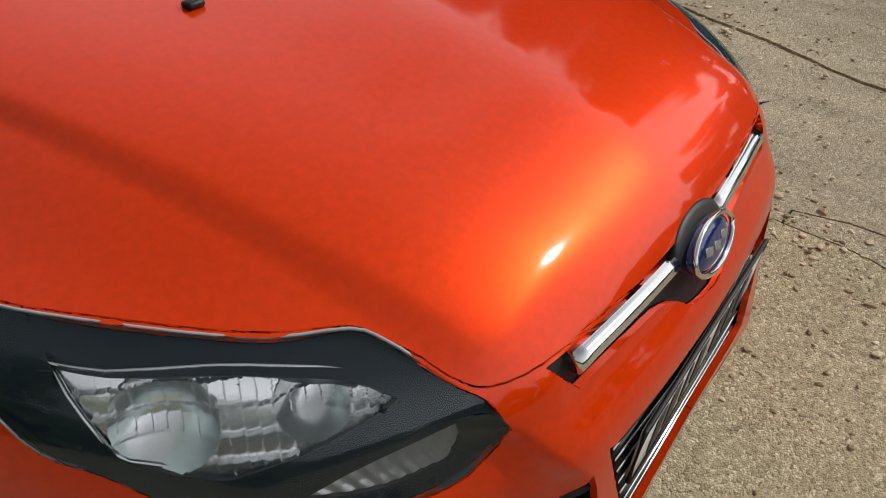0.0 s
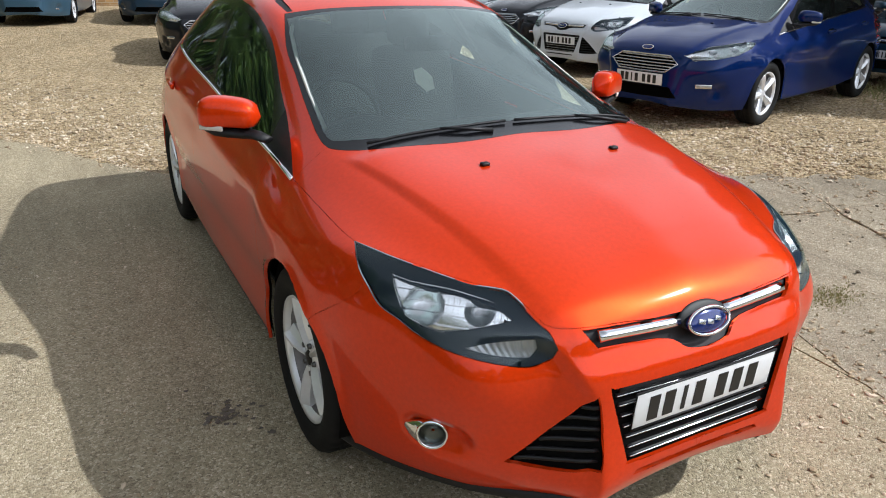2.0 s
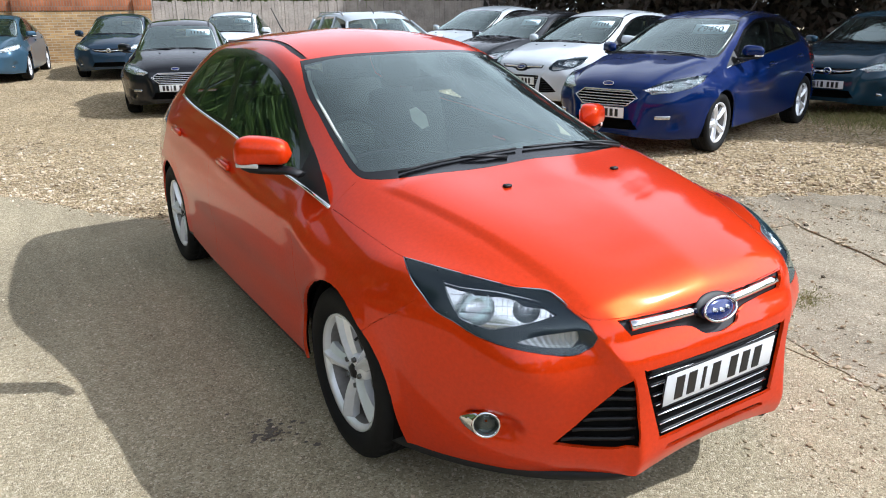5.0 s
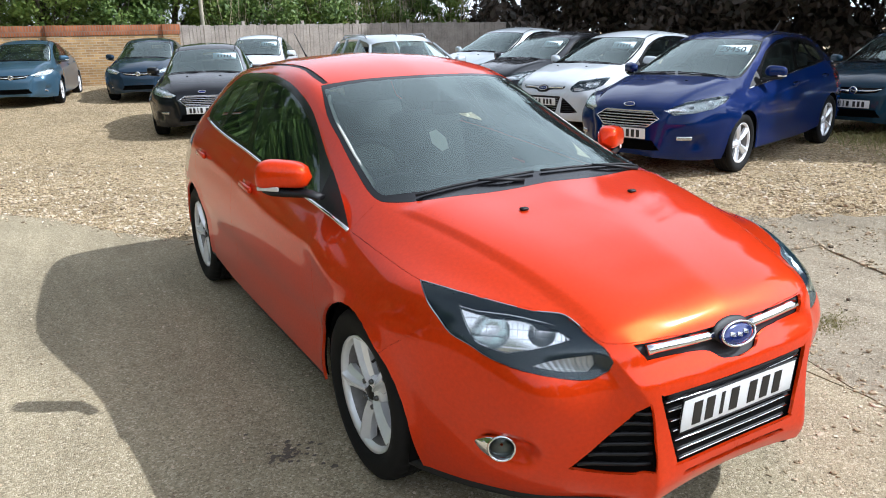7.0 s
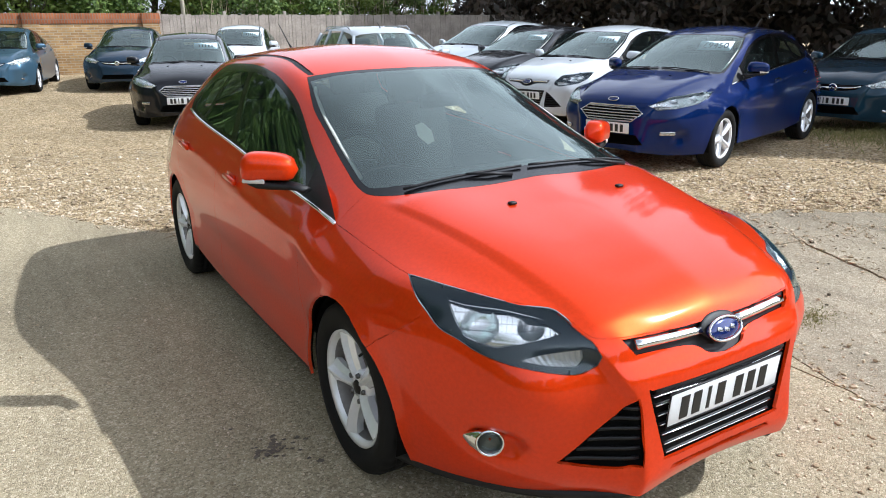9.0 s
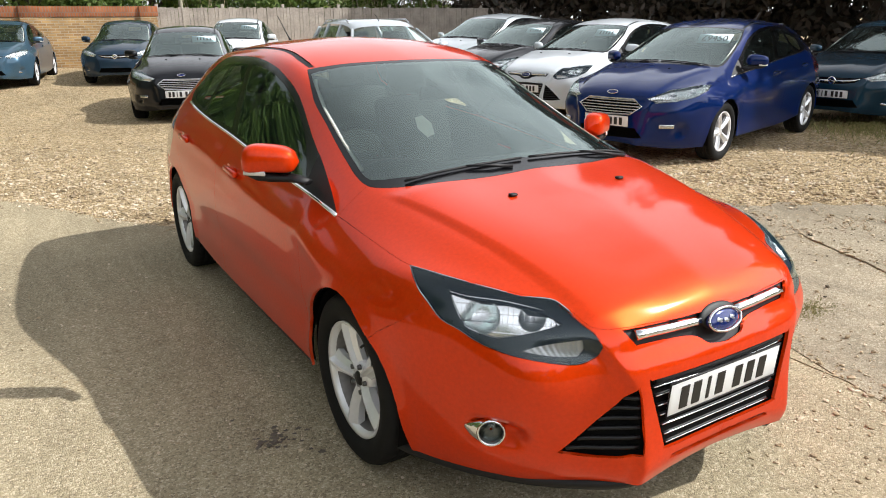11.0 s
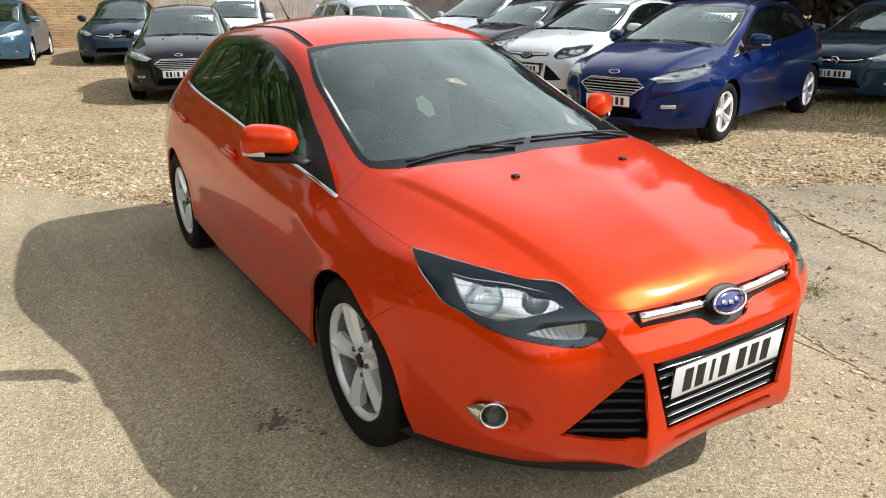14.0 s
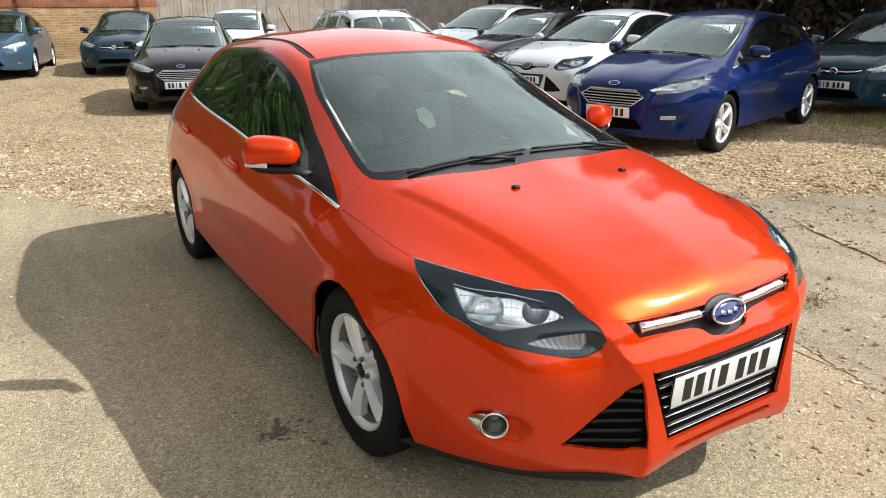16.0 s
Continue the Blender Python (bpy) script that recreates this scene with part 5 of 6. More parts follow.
# ---- ground ----
def ground_material(name, tones, cell, bump, dirt_shade, grain=.45):
    """Loose or cast stone: cells of mixed tones, grit between, broad stains, streaks of dirt and painted tree shade."""
    m = bpy.data.materials.new(name)
    n, l, b = nodes_of(m)
    co = n.new("ShaderNodeTexCoord")
    vor, vor2, big, fine = n.new("ShaderNodeTexVoronoi"), n.new("ShaderNodeTexVoronoi"), n.new("ShaderNodeTexNoise"), n.new("ShaderNodeTexNoise")
    vor.inputs["Scale"].default_value, vor2.inputs["Scale"].default_value = cell, cell * 2.3
    big.inputs["Scale"].default_value, big.inputs["Detail"].default_value = 0.55, 8
    fine.inputs["Scale"].default_value, fine.inputs["Detail"].default_value = cell * 1.6, 8
    for t in (vor, vor2, big, fine):
        l.new(co.outputs["Object"], t.inputs["Vector"])
    ramp = n.new("ShaderNodeValToRGB")
    ramp.color_ramp.interpolation = "LINEAR"
    els = ramp.color_ramp.elements
    while len(els) < len(tones):
        els.new(0.5)
    for e, (p, c) in zip(els, tones):
        e.position, e.color = p, (*c, 1)
    sep = n.new("ShaderNodeSeparateColor")
    l.new(vor.outputs["Color"], sep.inputs[0])
    mixv = n.new("ShaderNodeMix")
    mixv.inputs["Factor"].default_value = grain
    l.new(sep.outputs[0], mixv.inputs["A"])
    l.new(fine.outputs["Fac"], mixv.inputs["B"])
    l.new(mixv.outputs["Result"], ramp.inputs[0])
    stain = n.new("ShaderNodeMapRange")
    stain.inputs["From Min"].default_value, stain.inputs["From Max"].default_value = 0.36, 0.64
    stain.inputs["To Min"].default_value, stain.inputs["To Max"].default_value = 1 - dirt_shade, 1 + dirt_shade * 0.5
    # long streaks put dappled tree shade into the colour, along with dirt
    mp, shade_streak, both = n.new("ShaderNodeMapping"), n.new("ShaderNodeTexNoise"), n.new("ShaderNodeMix")
    mp.inputs["Rotation"].default_value, mp.inputs["Scale"].default_value = (0, 0, radians(-20)), (4.2, .9, 1)
    shade_streak.inputs["Scale"].default_value, shade_streak.inputs["Detail"].default_value, shade_streak.inputs["Roughness"].default_value = 1.1, 9, .68
    l.new(co.outputs["Object"], mp.inputs["Vector"])
    l.new(mp.outputs[0], shade_streak.inputs["Vector"])
    both.inputs["Factor"].default_value = .5
    l.new(big.outputs["Fac"], both.inputs["A"])
    l.new(shade_streak.outputs["Fac"], both.inputs["B"])
    l.new(both.outputs["Result"], stain.inputs["Value"])
    scale = n.new("ShaderNodeVectorMath")
    scale.operation = "SCALE"
    l.new(ramp.outputs[0], scale.inputs[0])
    l.new(stain.outputs[0], scale.inputs["Scale"])
    l.new(scale.outputs[0], b.inputs["Base Color"])
    b.inputs["Roughness"].default_value = 0.92
    b.inputs["Specular IOR Level"].default_value = 0.25
    add = n.new("ShaderNodeMath")
    add.operation = "ADD"
    l.new(vor.outputs["Distance"], add.inputs[0])
    l.new(vor2.outputs["Distance"], add.inputs[1])
    sub = n.new("ShaderNodeMath")
    sub.operation = "SUBTRACT"
    l.new(fine.outputs["Fac"], sub.inputs[0])
    l.new(add.outputs[0], sub.inputs[1])
    bp = n.new("ShaderNodeBump")
    bp.inputs["Strength"].default_value, bp.inputs["Distance"].default_value = 1.0, bump
    l.new(sub.outputs[0], bp.inputs["Height"])
    l.new(bp.outputs[0], b.inputs["Normal"])
    return m


GRAVEL = ground_material("gravel", [(0.15, (.22, .15, .077)), (.4, (.49, .36, .195)), (.6, (.68, .52, .31)), (.85, (.86, .72, .51))], 34, .026, .20)
CONCRETE = ground_material("concrete", [(0.22, (.19, .155, .105)), (.40, (.375, .312, .20)), (.60, (.45, .376, .246)), (.78, (.70, .62, .46))], 120, .0030, .30, .58)
OLDCONCRETE = ground_material("dirty concrete", [(0.20, (.21, .175, .12)), (.40, (.36, .302, .212)), (.62, (.42, .355, .255)), (.78, (.66, .59, .46))], 110, .0034, .40, .58)
PEBBLE = ground_material("pebble", [(0.1, (.16, .12, .08)), (.4, (.41, .32, .20)), (.6, (.60, .48, .33)), (.9, (.79, .70, .56))], 9, .001, .1)
EARTH = ground_material("earth", [(0.1, (.05, .04, .03)), (.4, (.11, .085, .06)), (.6, (.16, .13, .09)), (.9, (.28, .23, .17))], 60, .006, .2)


def apron_edge(x):
    """How far back the concrete reaches before the gravel begins."""
    return float(np.interp(x, (-14, -2.12, -1.67, -1.27, -.8, .5, 3.5, 3.9, 4.6, 8, 14), (16, 5.75, 5.2, 4.45, 3.72, 2.95, 1.58, 1.27, .9, -1.2, -5)))


def smooth01(a, b, v):
    t = min(max((v - a) / (b - a), 0), 1)
    return t * t * (3 - 2 * t)


bm = bmesh.new()
bmesh.ops.create_grid(bm, x_segments=300, y_segments=300, size=45)
bmesh.ops.translate(bm, verts=bm.verts[:], vec=(0, 8, 0))
for v in bm.verts:
    x, y = v.co.x, v.co.y
    inside_apron = smooth01(-.05, .35, apron_edge(x) - y)
    edge = smooth01(40, 44, max(abs(x), abs(y - 8)))
    v.co.z = ground_z(x, y) - .014 * inside_apron + .012 * (1 - inside_apron) * noise.noise((x * 1.3, y * 1.3, 0)) - .3 * edge
rim = bmesh.ops.extrude_edge_only(bm, edges=[e for e in bm.edges if e.is_boundary])
for v in [g for g in rim["geom"] if isinstance(g, bmesh.types.BMVert)]:
    v.co.x, v.co.y, v.co.z = v.co.x * 12, 8 + (v.co.y - 8) * 12, -.6
tagged(part("ground", bm, GRAVEL), "tan pea gravel yard with wheel-worn hollows", "ground", kind="structure")

# concrete slabs, with open joints between them
bm = bmesh.new()
bmesh.ops.create_grid(bm, x_segments=110, y_segments=110, size=9)
bmesh.ops.translate(bm, verts=bm.verts[:], vec=(1, -2, 0))
xs = np.arange(-8.2, 10.2, .07)
edge_pts = [Vector((x, apron_edge(x) + .05 * noise.noise((x * 2.1, 3, 0)) + .035 * noise.noise((x * 9, 7, 0)), 0)) for x in xs]
doomed = [f for f in bm.faces if f.calc_center_median().y > apron_edge(f.calc_center_median().x) + .45]
bmesh.ops.delete(bm, geom=doomed, context="FACES")
for a, b in zip(edge_pts, edge_pts[1:]):
    near = [f for f in bm.faces if abs(f.calc_center_median().x - a.x) < .28 and abs(f.calc_center_median().y - a.y) < .75]
    if near:
        geom = list({v for f in near for v in f.verts}) + list({e for f in near for e in f.edges}) + near
        bmesh.ops.bisect_plane(bm, geom=geom, plane_co=a, plane_no=(b - a).cross(Vector((0, 0, 1))).normalized(), dist=1e-4)
ex, ey = [p.x for p in edge_pts], [p.y for p in edge_pts]
bmesh.ops.delete(bm, geom=[f for f in bm.faces if f.calc_center_median().y > np.interp(f.calc_center_median().x, ex, ey)], context="FACES")
JOINTS = [((3.05, .55), (.34, .94)), ((3.72, .95), (.34, .94)), ((1.42, -.38), (.33, .94)), ((3.3, .72), (.97, -.26)), ((.8, -2.4), (.95, -.3))]
for (px, py), (dx, dy) in JOINTS:
    geom = bm.verts[:] + bm.edges[:] + bm.faces[:]
    bmesh.ops.bisect_plane(bm, geom=geom, plane_co=(px, py, 0), plane_no=Vector((dy, -dx, 0)).normalized(), dist=1e-4)
cells = {}
for f in bm.faces:
    c = f.calc_center_median()
    key = tuple((c.x - px) * dy - (c.y - py) * dx > 0 and (k != 3 or c.x > 1.3) for k, ((px, py), (dx, dy)) in enumerate(JOINTS))
    cells.setdefault(key, []).append(f)
for (px, py), (dx, dy) in JOINTS[:4]:
    for v in bm.verts:
        d = (v.co.x - px) * dy - (v.co.y - py) * dx
        if abs(d) < .4:
            w = (.16 * noise.noise((v.co.x * 1.4, v.co.y * 1.4, 5)) + .03 * noise.noise((v.co.x * 6, v.co.y * 6, 9))) * (1 - abs(d) / .4)
            v.co.x, v.co.y = v.co.x + dy * w, v.co.y - dx * w
apron = tagged(new("apron"), "worn concrete apron of cast slabs with dirty joints", "pavement", kind="structure")
for k, (key, faces) in enumerate(sorted(cells.items())):
    piece, made = bmesh.new(), {}
    for f in faces:
        piece.faces.new([made.setdefault(v, made.get(v) or piece.verts.new(v.co)) for v in f.verts])
    piece.normal_update()
    rim = [e for e in piece.edges if e.is_boundary]
    for v in {v for e in rim for v in e.verts}:
        d = sum(((f.calc_center_median() - v.co).normalized() for f in v.link_faces), Vector())
        d.z = 0
        if d.length > 1e-6:
            wob = .5 + noise.noise(v.co * 3.1) * .5 + .4 * noise.noise(v.co * 17)
            v.co += d.normalized() * (.002 + .009 * max(0, wob))
    lift = -.004 * (k % 3)
    for v in piece.verts:
        v.co.z = ground_z(v.co.x, v.co.y) * .98 + .002 * noise.noise(v.co * 1.7) + (lift if abs(v.co.x) > 1.6 else 0)
    for e in rim:
        e.smooth = False
    res = bmesh.ops.extrude_edge_only(piece, edges=rim)
    for v in [g for g in res["geom"] if isinstance(g, bmesh.types.BMVert)]:
        v.co.z -= .06
    part("slab", piece, OLDCONCRETE if key[2] else CONCRETE, apron)
bm.free()


def scatter(name, label, count, spot, size, material, seed, squash=.6):
    """Loose stones as one object."""
    rnd = random.Random(seed)
    base = bmesh.new()
    bmesh.ops.create_icosphere(base, subdivisions=1, radius=1)
    bv = np.array([v.co for v in base.verts])
    bf = [[v.index for v in f.verts] for f in base.faces]
    base.free()
    verts, faces = [], []
    for _ in range(count):
        at = spot(rnd)
        if at is None:
            continue
        x, y = at
        s = rnd.uniform(*size) * (.5 + rnd.random() ** 3 * 1.2)
        a = rnd.uniform(0, 6.28)
        c, n_ = math.cos(a), math.sin(a)
        k = bv * np.array((s * rnd.uniform(.7, 1.3), s * rnd.uniform(.6, 1), s * squash * rnd.uniform(.6, 1.2))) * (1 + .25 * np.array([[rnd.uniform(-1, 1)] for _ in bv]))
        rot = np.stack([k[:, 0] * c - k[:, 1] * n_, k[:, 0] * n_ + k[:, 1] * c, k[:, 2]], 1)
        z = ground_z(x, y)
        o = len(verts)
        verts += (rot + np.array((x, y, z + s * squash * .35))).tolist()
        faces += [[i + o for i in f] for f in bf]
    me = bpy.data.meshes.new(name)
    me.from_pydata(verts, [], faces)
    me.materials.append(material)
    return tagged(new(name, me), label, "stones", kind="stuff")


def on_gravel(r):
    x = r.uniform(-4.5, 9)
    y = apron_edge(x) + abs(r.gauss(0, 1)) * 2.0 - .03
    return None if y > 11 else (x, y)


def on_edge(r):
    x = r.uniform(-4, 7)
    return x, apron_edge(x) - abs(r.gauss(0, .16)) + .05


def on_joints(r):
    (px, py), (dx, dy) = r.choice(JOINTS[:4])
    t = r.choice((r.uniform(-1.5, 2.5), r.gauss(-.2, .4), r.gauss(.9, .3)))
    return px + dx * t + r.gauss(0, .07), py + dy * t + r.gauss(0, .07)


def on_apron(r):
    x, y = r.uniform(-3.2, 4.2), r.uniform(-2.4, 3)
    return (x, y) if y < apron_edge(x) - .1 else None


def right_front(r):
    x, y = r.gauss(1.0, .55), r.gauss(-.95, .5)
    return (x, y) if y < -.6 or x > 1.0 else None


scatter("gravel_stones", "rounded tan and cream pea gravel stones", 19000, on_gravel, (.009, .021), PEBBLE, 3)
scatter("edge_stones", "gravel stones spilt over the concrete edge", 1100, on_edge, (.007, .016), PEBBLE, 4)
scatter("joint_stones", "grit and small stones lying in the joints", 1500, on_joints, (.004, .014), PEBBLE, 5)
scatter("apron_grit", "loose grit and small stones on worn concrete", 12000, on_apron, (.0022, .0075), PEBBLE, 6)
scatter("front_stones", "loose stones gathered on the concrete before the car", 450, right_front, (.004, .013), PEBBLE, 7)
scatter("dark_debris", "dark crumbs of soil and leaf litter on concrete", 90, lambda r: (r.gauss(3.1, 1.0), r.gauss(.5, .7)), (.006, .014), EARTH, 8, .5)


def stain_at(name, label, spots, seed):
    """Dried oil and mud, lying on the slab as a thin crust."""
    rnd = random.Random(seed)
    bm = bmesh.new()
    for x, y, r in spots:
        ring = []
        for k in range(18):
            a = 2 * math.pi * k / 18
            q = r * (.75 + .5 * noise.noise((math.cos(a) * 1.6 + x * 9, math.sin(a) * 1.6 + y * 9, seed)))
            ring.append(bm.verts.new((x + q * math.cos(a), y + q * .8 * math.sin(a), ground_z(x, y) + .0045)))
        mid = bm.verts.new((x, y, ground_z(x, y) + .0055))
        for k in range(18):
            bm.faces.new((ring[k], ring[(k + 1) % 18], mid))
    return tagged(part(name, bm, plain("dried oil", (.13, .105, .08), .75, bump=.5, scale=120, vary=.4)), label, "stain", kind="stuff")


rs = random.Random(11)
stain_at("oil_stain", "dark dried oil spots on the concrete", [(-1.10 + rs.gauss(0, .042), .27 + rs.gauss(0, .038), rs.uniform(.003, .016)) for _ in range(75)] + [(-.97, .09, .02), (-1.0, .13, .012), (-1.2, .5, .012)], 2)


# ---- wall and fence ----
def brick_material(name, c1, c2, mortar, w, h):
    m = bpy.data.materials.new(name)
    n, l, b = nodes_of(m)
    co, mp, br, ns = n.new("ShaderNodeTexCoord"), n.new("ShaderNodeMapping"), n.new("ShaderNodeTexBrick"), n.new("ShaderNodeTexNoise")
    mp.inputs["Rotation"].default_value = (radians(90), 0, 0)
    l.new(co.outputs["Object"], mp.inputs["Vector"])
    l.new(mp.outputs[0], br.inputs["Vector"])
    for k, v in (("Scale", 1.0), ("Mortar Size", .010), ("Brick Width", w), ("Row Height", h), ("Bias", 0.0)):
        br.inputs[k].default_value = v
    br.inputs["Color1"].default_value, br.inputs["Color2"].default_value, br.inputs["Mortar"].default_value = (*c1, 1), (*c2, 1), (*mortar, 1)
    ns.inputs["Scale"].default_value, ns.inputs["Detail"].default_value = 2.4, 9
    l.new(co.outputs["Object"], ns.inputs["Vector"])
    rng, mul = n.new("ShaderNodeMapRange"), n.new("ShaderNodeVectorMath")
    rng.inputs["To Min"].default_value, rng.inputs["To Max"].default_value = .38, 1.45
    mul.operation = "SCALE"
    l.new(ns.outputs["Fac"], rng.inputs["Value"])
    l.new(br.outputs["Color"], mul.inputs[0])
    l.new(rng.outputs[0], mul.inputs["Scale"])
    l.new(mul.outputs[0], b.inputs["Base Color"])
    b.inputs["Roughness"].default_value = .9
    bp = n.new("ShaderNodeBump")
    bp.inputs["Strength"].default_value, bp.inputs["Distance"].default_value, bp.invert = .8, .006, True
    l.new(br.outputs["Fac"], bp.inputs["Height"])
    l.new(bp.outputs[0], b.inputs["Normal"])
    return m


BUFF = brick_material("buff brick", (.40, .25, .10), (.26, .15, .058), (.36, .30, .21), .225, .075)
COPE = brick_material("orange coping brick", (.37, .125, .045), (.27, .085, .03), (.22, .15, .11), .075, .30)
WALL_Y = 23.0
wall = tagged(part("wall_brick", box(17.6, .22, 1.75, (-5.75, WALL_Y, .80), .004), BUFF), "weathered buff brick boundary wall with orange coping", "wall", kind="structure")
part("coping", box(17.64, .27, .30, (-5.75, WALL_Y, 1.83), .006), COPE, wall)
for x in (-7.2, -4.0, -.55, 2.75):
    pier = part("pier", box(.46, .34, 1.75, (x, WALL_Y - .03, .80), .004), BUFF, wall)
    part("pier_cap", box(.48, .36, .31, (x, WALL_Y - .03, 1.832), .006), COPE, pier)
TIMBER = plain("weathered timber", (.34, .30, .26), .85, bump=.6, scale=25, vary=.35)
PALEWOOD = plain("pale bleached timber", (.56, .50, .38), .85, bump=.5, scale=25, vary=.2)
fence = tagged(new("fence"), "tall weathered grey timber board fence", "fence", kind="structure")
rs = random.Random(5)
boards = bmesh.new()
for k in range(125):
    x = 3.1 + .118 * k
    h = 2.02 + rs.uniform(-.02, .02)
    box(.112, .016, h, (x, WALL_Y + .1 + rs.uniform(-.008, .008), h / 2 - .1 + .02), 0, boards, pose(0, 0, 0, rs.uniform(-.4, .4), rs.uniform(-.5, .5), rs.uniform(-2, 2)))
tagged(part("boards", boards, TIMBER, fence, smooth=False), kind="stuff")
for k in range(8):
    part("post", box(.10, .10, 2.12, (3.1 + 2.1 * k, WALL_Y + .17, 1.0), .006), TIMBER, fence)
for z in (.5, 1.6):
    part("rail", box(14.8, .04, .08, (10.4, WALL_Y + .13, z), .004), TIMBER, fence)
pole = tagged(part("pole", tube([(4.1, 24.2, -.1), (4.1, 24.2, 6.5)], .07, 10), PALEWOOD), "pale timber pole standing behind the fence", "pole")


# ---- trees and shrubs ----
def leaf_material(name, c, c2, dull=.55):
    m = bpy.data.materials.new(name)
    n, l, b = nodes_of(m)
    geo, rng = n.new("ShaderNodeNewGeometry"), n.new("ShaderNodeMix")
    rng.data_type = "RGBA"
    rng.inputs["A"].default_value, rng.inputs["B"].default_value = (*c, 1), (*c2, 1)
    l.new(geo.outputs["Random Per Island"], rng.inputs["Factor"])
    l.new(rng.outputs["Result"], b.inputs["Base Color"])
    b.inputs["Roughness"].default_value = dull
    b.inputs["Subsurface Weight"].default_value = 0.0
    tr, mix = n.new("ShaderNodeBsdfTranslucent"), n.new("ShaderNodeMixShader")
    l.new(rng.outputs["Result"], tr.inputs[0])
    mix.inputs[0].default_value = .25
    l.new(b.outputs[0], mix.inputs[1])
    l.new(tr.outputs[0], mix.inputs[2])
    l.new(mix.outputs[0], n["Material Output"].inputs[0])
    return m


LEAF = leaf_material("green leaves", (.045, .095, .016), (.19, .27, .06))
LIME = leaf_material("yellow-green leaves", (.10, .17, .025), (.24, .30, .06))
DARKLEAF = leaf_material("dark evergreen", (.030, .028, .020), (.115, .085, .064))
BARK = plain("bark", (.10, .08, .06), .95, bump=.8, scale=18, vary=.4)
STALK = plain("pale dry stems", (.36, .30, .19), .9, vary=.3)


def leaves(bm_list, centre, radius, count, size, rnd, flat=1.0):
    """Leaves in an uneven clump."""
    verts, faces = bm_list
    rng = np.random.RandomState(rnd.randrange(1 << 30))
    unit = lambda a: a / (np.linalg.norm(a, axis=1, keepdims=True) + 1e-9)
    d, u = unit(rng.normal(size=(count, 3))), unit(rng.normal(size=(count, 3)))
    w = unit(np.cross(u, d + .01))
    p = np.array(centre) + d * radius * rng.rand(count, 1) ** .45 * np.array((1, 1, flat))
    s = size * rng.uniform(.6, 1.4, (count, 1))
    o = len(verts)
    verts += np.stack([p - u * s, p + w * s * .45, p + u * s, p - w * s * .45], 1).reshape(-1, 3).tolist()
    faces += [(o + 4 * k, o + 4 * k + 1, o + 4 * k + 2, o + 4 * k + 3) for k in range(count)]


def tree(name, label, x, y, height, spread, material, seed, clumps=40, per=110, leaf=.11, low=.25, category="tree"):
    """A tapered trunk, limbs, and a crown of leaf clumps with gaps."""
    rnd = random.Random(seed)
    t = thing(name, label, category, pose(x, y, ground_z(x, y) - .05))
    trunk = tube([(0, 0, 0), (.1 * rnd.uniform(-1, 1), .1, height * .3), (.2 * rnd.uniform(-1, 1), .1, height * .6), (.1, 0, height * .92)], [height * .028, height * .021, height * .014, height * .004], 10)
    data = ([], [])
    for k in range(clumps):
        a, f = rnd.uniform(0, 6.28), rnd.random()
        z = height * (low + (1 - low) * f)
        r = spread * (math.sin(math.pi * min(1, .18 + .80 * f)) ** .7) * rnd.uniform(.25, 1.0)
        p = (r * math.cos(a), r * math.sin(a), z + rnd.uniform(-.2, .2))
        if k % 2 == 0:
            mid = Vector((p[0] * .5, p[1] * .5, z - .12 * height * rnd.random() - .05 * height))
            tube([(0, 0, max(.1, z - .2 * height)), mid, p], [height * .008, height * .006, height * .002], 5, trunk)
        leaves(data, p, spread * rnd.uniform(.22, .40), per, leaf, rnd, .8)
    part("trunk", trunk, BARK, t)
    me = bpy.data.meshes.new("crown")
    me.from_pydata(*[data[0], [], data[1]])
    me.materials.append(material)
    ob = new("crown", me)
    ob.parent = t
    return t


rs = random.Random(21)
for k in range(9):
    x = -9 + 2.1 * k
    tree("hedge_tree", "leafy green tree behind the boundary wall", x, 25.0 + rs.uniform(-.4, 1.2), rs.uniform(4.2, 6.5) + (4 if k < 5 else 0), rs.uniform(1.5, 2.1), LIME if k in (2, 4, 6) else LEAF, 30 + k, clumps=110 if k < 5 else 80, per=230, leaf=.078, low=.16)
for k in range(5):
    tree("shrub", "tangled shrub with pale stems behind the fence", 8.0 + 1.6 * k, 24.8 + rs.uniform(-.2, .5), rs.uniform(3.0, 4.2), 1.3, LEAF if k % 2 else LIME, 60 + k, clumps=44, per=150, leaf=.075, low=.3, category="shrub")
stalks = bmesh.new()
for k in range(150):
    x, y = rs.uniform(4.5, 15), 24.1 + rs.uniform(0, .9)
    lean = rs.uniform(-.35, .35)
    tube([(x, y, .2), (x + lean * .6, y, 1.6), (x + lean * 1.6, y + rs.uniform(-.2, .2), rs.uniform(2.5, 3.5))], [.016, .013, .006], 4, stalks)
tagged(part("dry_stems", stalks, STALK), "pale dry stems standing behind the fence", "stems", kind="stuff")
for k, (x, y, h, s) in enumerate(((18.5, 24.9, 11, 3.4), (20.5, 21.5, 12, 3.6), (21.5, 17.5, 12.5, 3.8), (22, 13.5, 13, 3.8), (22, 9.5, 13, 3.8), (22, 5.5, 13, 3.8), (21.5, 1.5, 12, 3.6), (25, 20, 13, 4), (26, 12, 13, 4), (26, 4, 13, 4))):
    tree("evergreen", "tall dark evergreen tree shading the yard edge", x, y, h, s, DARKLEAF, 80 + k, clumps=120, per=170, leaf=.17, low=.04)


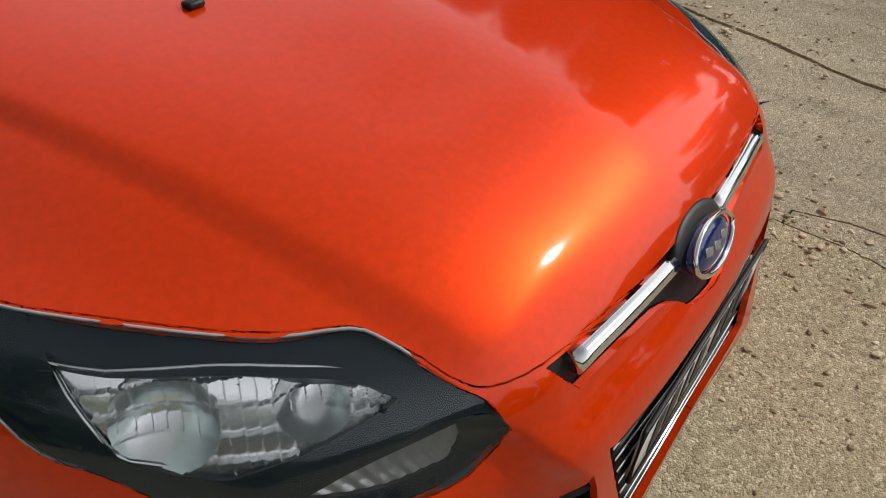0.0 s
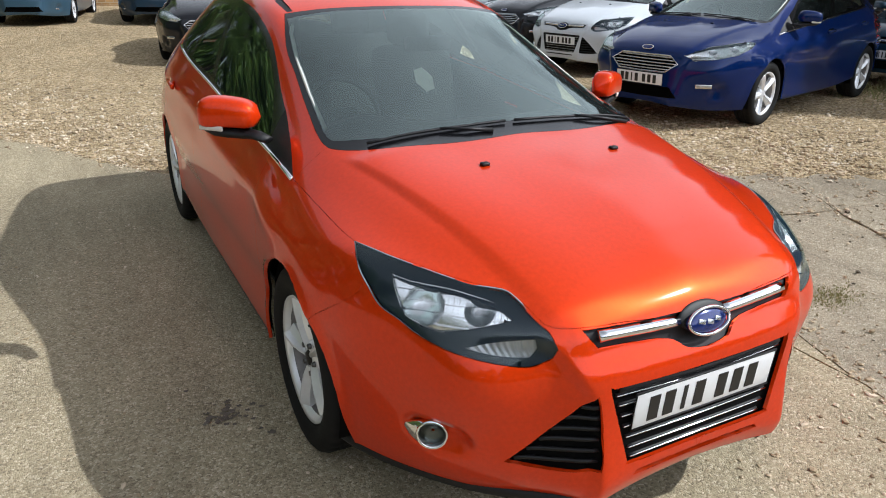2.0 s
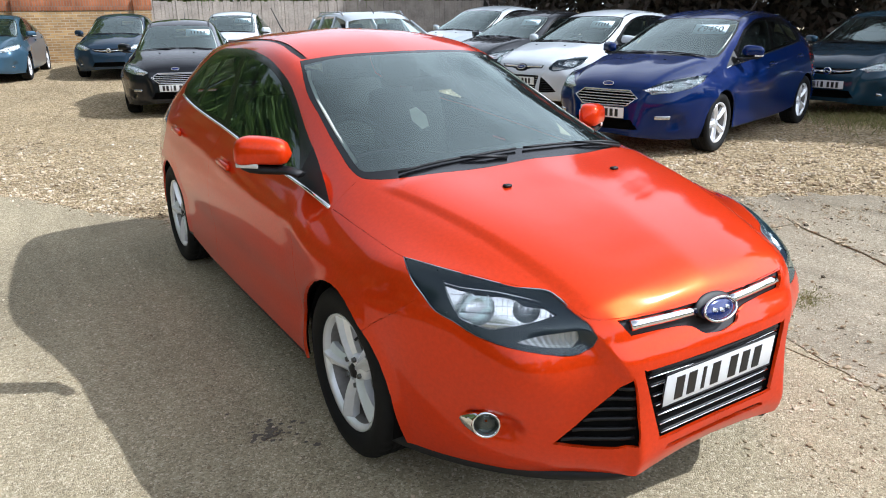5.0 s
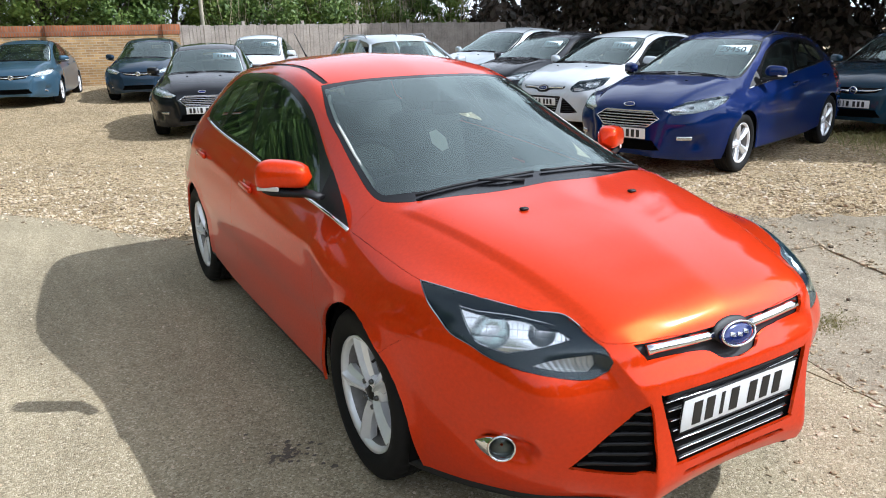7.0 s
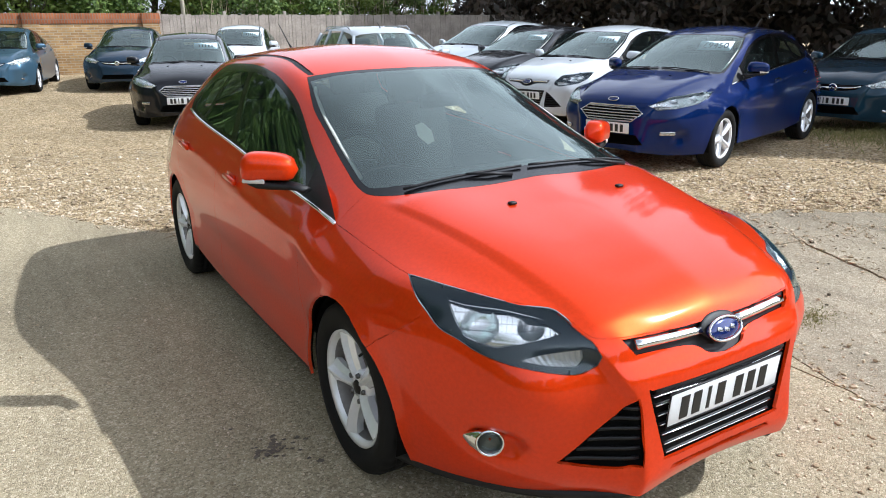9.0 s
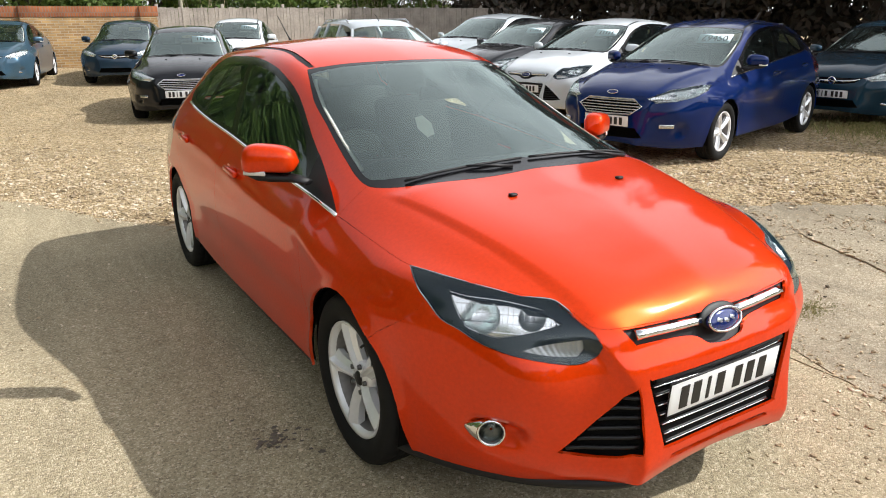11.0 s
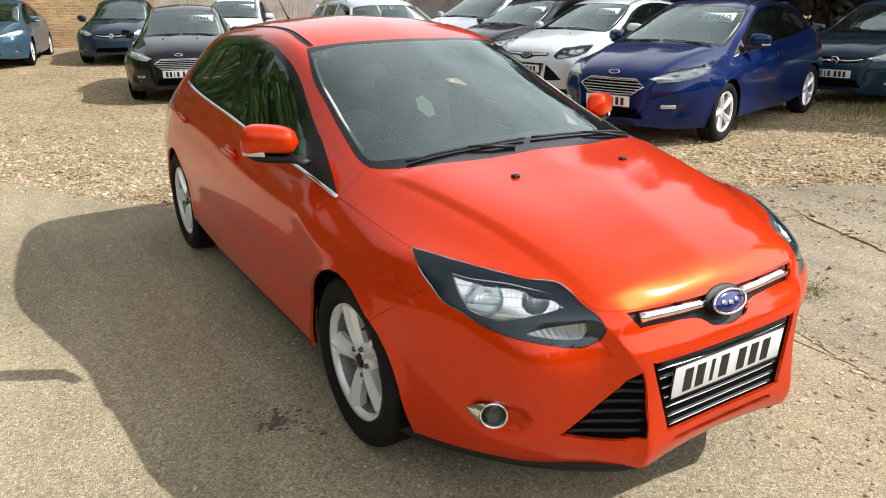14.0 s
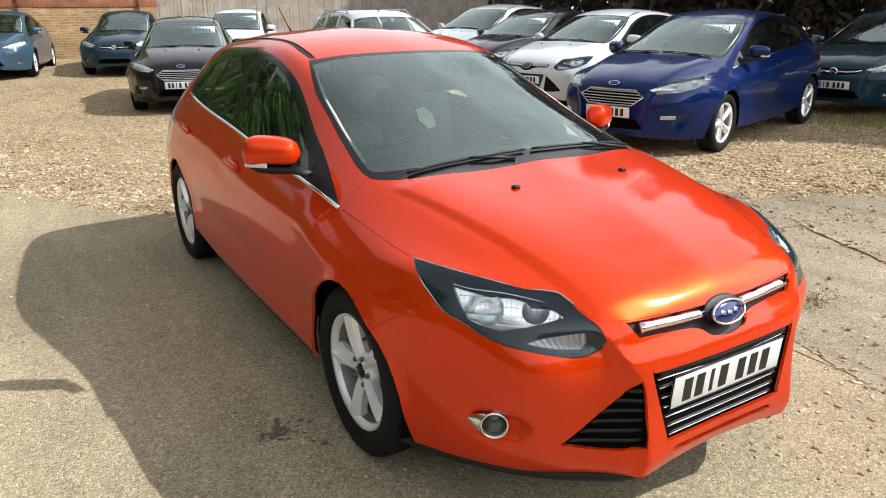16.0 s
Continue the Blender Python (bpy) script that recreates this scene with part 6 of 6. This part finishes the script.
for k in range(10):
    tree("hedge_tree", "leafy green tree along the far side of the yard", -10.0 + rs.uniform(-.6, .6), -9 + 2.8 * k, rs.uniform(8, 10.5) if k > 3 else rs.uniform(2.4, 3.2), 2.5 if k > 3 else 1.8, LEAF, 120 + k, clumps=60, per=90, leaf=.22, low=.02)
for k in range(3):
    tree("hedge_tree", "leafy green tree in the far corner of the yard", -10.6 + rs.uniform(-.5, .5), 18.4 + 2.4 * k, rs.uniform(8, 10), 2.3, LEAF, 190 + k, clumps=60, per=90, leaf=.22, low=.02)
# unseen row added behind the camera to block low skylight and darken reflections
for k in range(11):
    tree("hedge_tree", "added unseen leafy tree behind the camera, dimming the horizon", -11 + 2.7 * k, -12.5 + rs.uniform(-.6, .6), rs.uniform(3.2, 4.2), 1.9, LEAF, 150 + k, clumps=34, per=90, leaf=.22, low=.02)
# more trees added out of view, to cut light from the horizon
for k in range(4):
    tree("hedge_tree", "added unseen leafy tree on the near side, dimming the horizon", 18.5 + rs.uniform(-.6, .6), -10 + 2.8 * k, rs.uniform(6, 7.5), 2.2, LEAF, 170 + k, clumps=46, per=90, leaf=.22, low=.02)


tree("shade_tree", "tall leafy tree beside the yard", 15.0, -.9, 10.2, 2.0, LEAF, 140, clumps=44, per=110, leaf=.2, low=.5)


# ---- weeds ----
def weeds(name, label, spot, count, seed, h=(.03, .07)):
    rnd = random.Random(seed)
    verts, faces = [], []
    for _ in range(count):
        x, y = spot(rnd)
        z = ground_z(x, y) - .01
        a, hh = rnd.uniform(0, 6.28), rnd.uniform(*h)
        w, ln = .003, hh * rnd.uniform(.3, .9)
        o = len(verts)
        dx, dy = math.cos(a), math.sin(a)
        verts += [(x - dy * w, y + dx * w, z), (x + dy * w, y - dx * w, z), (x + dx * ln * .5 + dy * w * .7, y + dy * ln * .5 - dx * w * .7, z + hh * .8), (x + dx * ln, y + dy * ln, z + hh)]
        faces += [(o, o + 1, o + 2), (o, o + 2, o + 3)]
    me = bpy.data.meshes.new(name)
    me.from_pydata(verts, [], faces)
    me.materials.append(WEED)
    return tagged(new(name, me), label, "weeds", kind="stuff")


WEED = leaf_material("weed leaves", (.17, .17, .045), (.36, .31, .13))
weeds("joint_weeds", "low weeds growing in the slab joint", lambda r: (lambda t: (1.42 + .33 * t + r.gauss(0, .035), -.38 + .94 * t + r.gauss(0, .035)))(r.choice((r.gauss(.02, .06), r.gauss(-.3, .1), r.gauss(.45, .1)))), 260, 3, (.006, .016))
weeds("weed_patch", "flat patch of weeds in cracked concrete", lambda r: (r.gauss(1.93, .10), r.gauss(-.07, .06)), 800, 4, (.005, .016))
weeds("rough_grass", "patch of rough grass at the gravel's edge", lambda r: (r.gauss(8.6, .6), r.gauss(3.0, .5)), 2600, 5, (.04, .10))
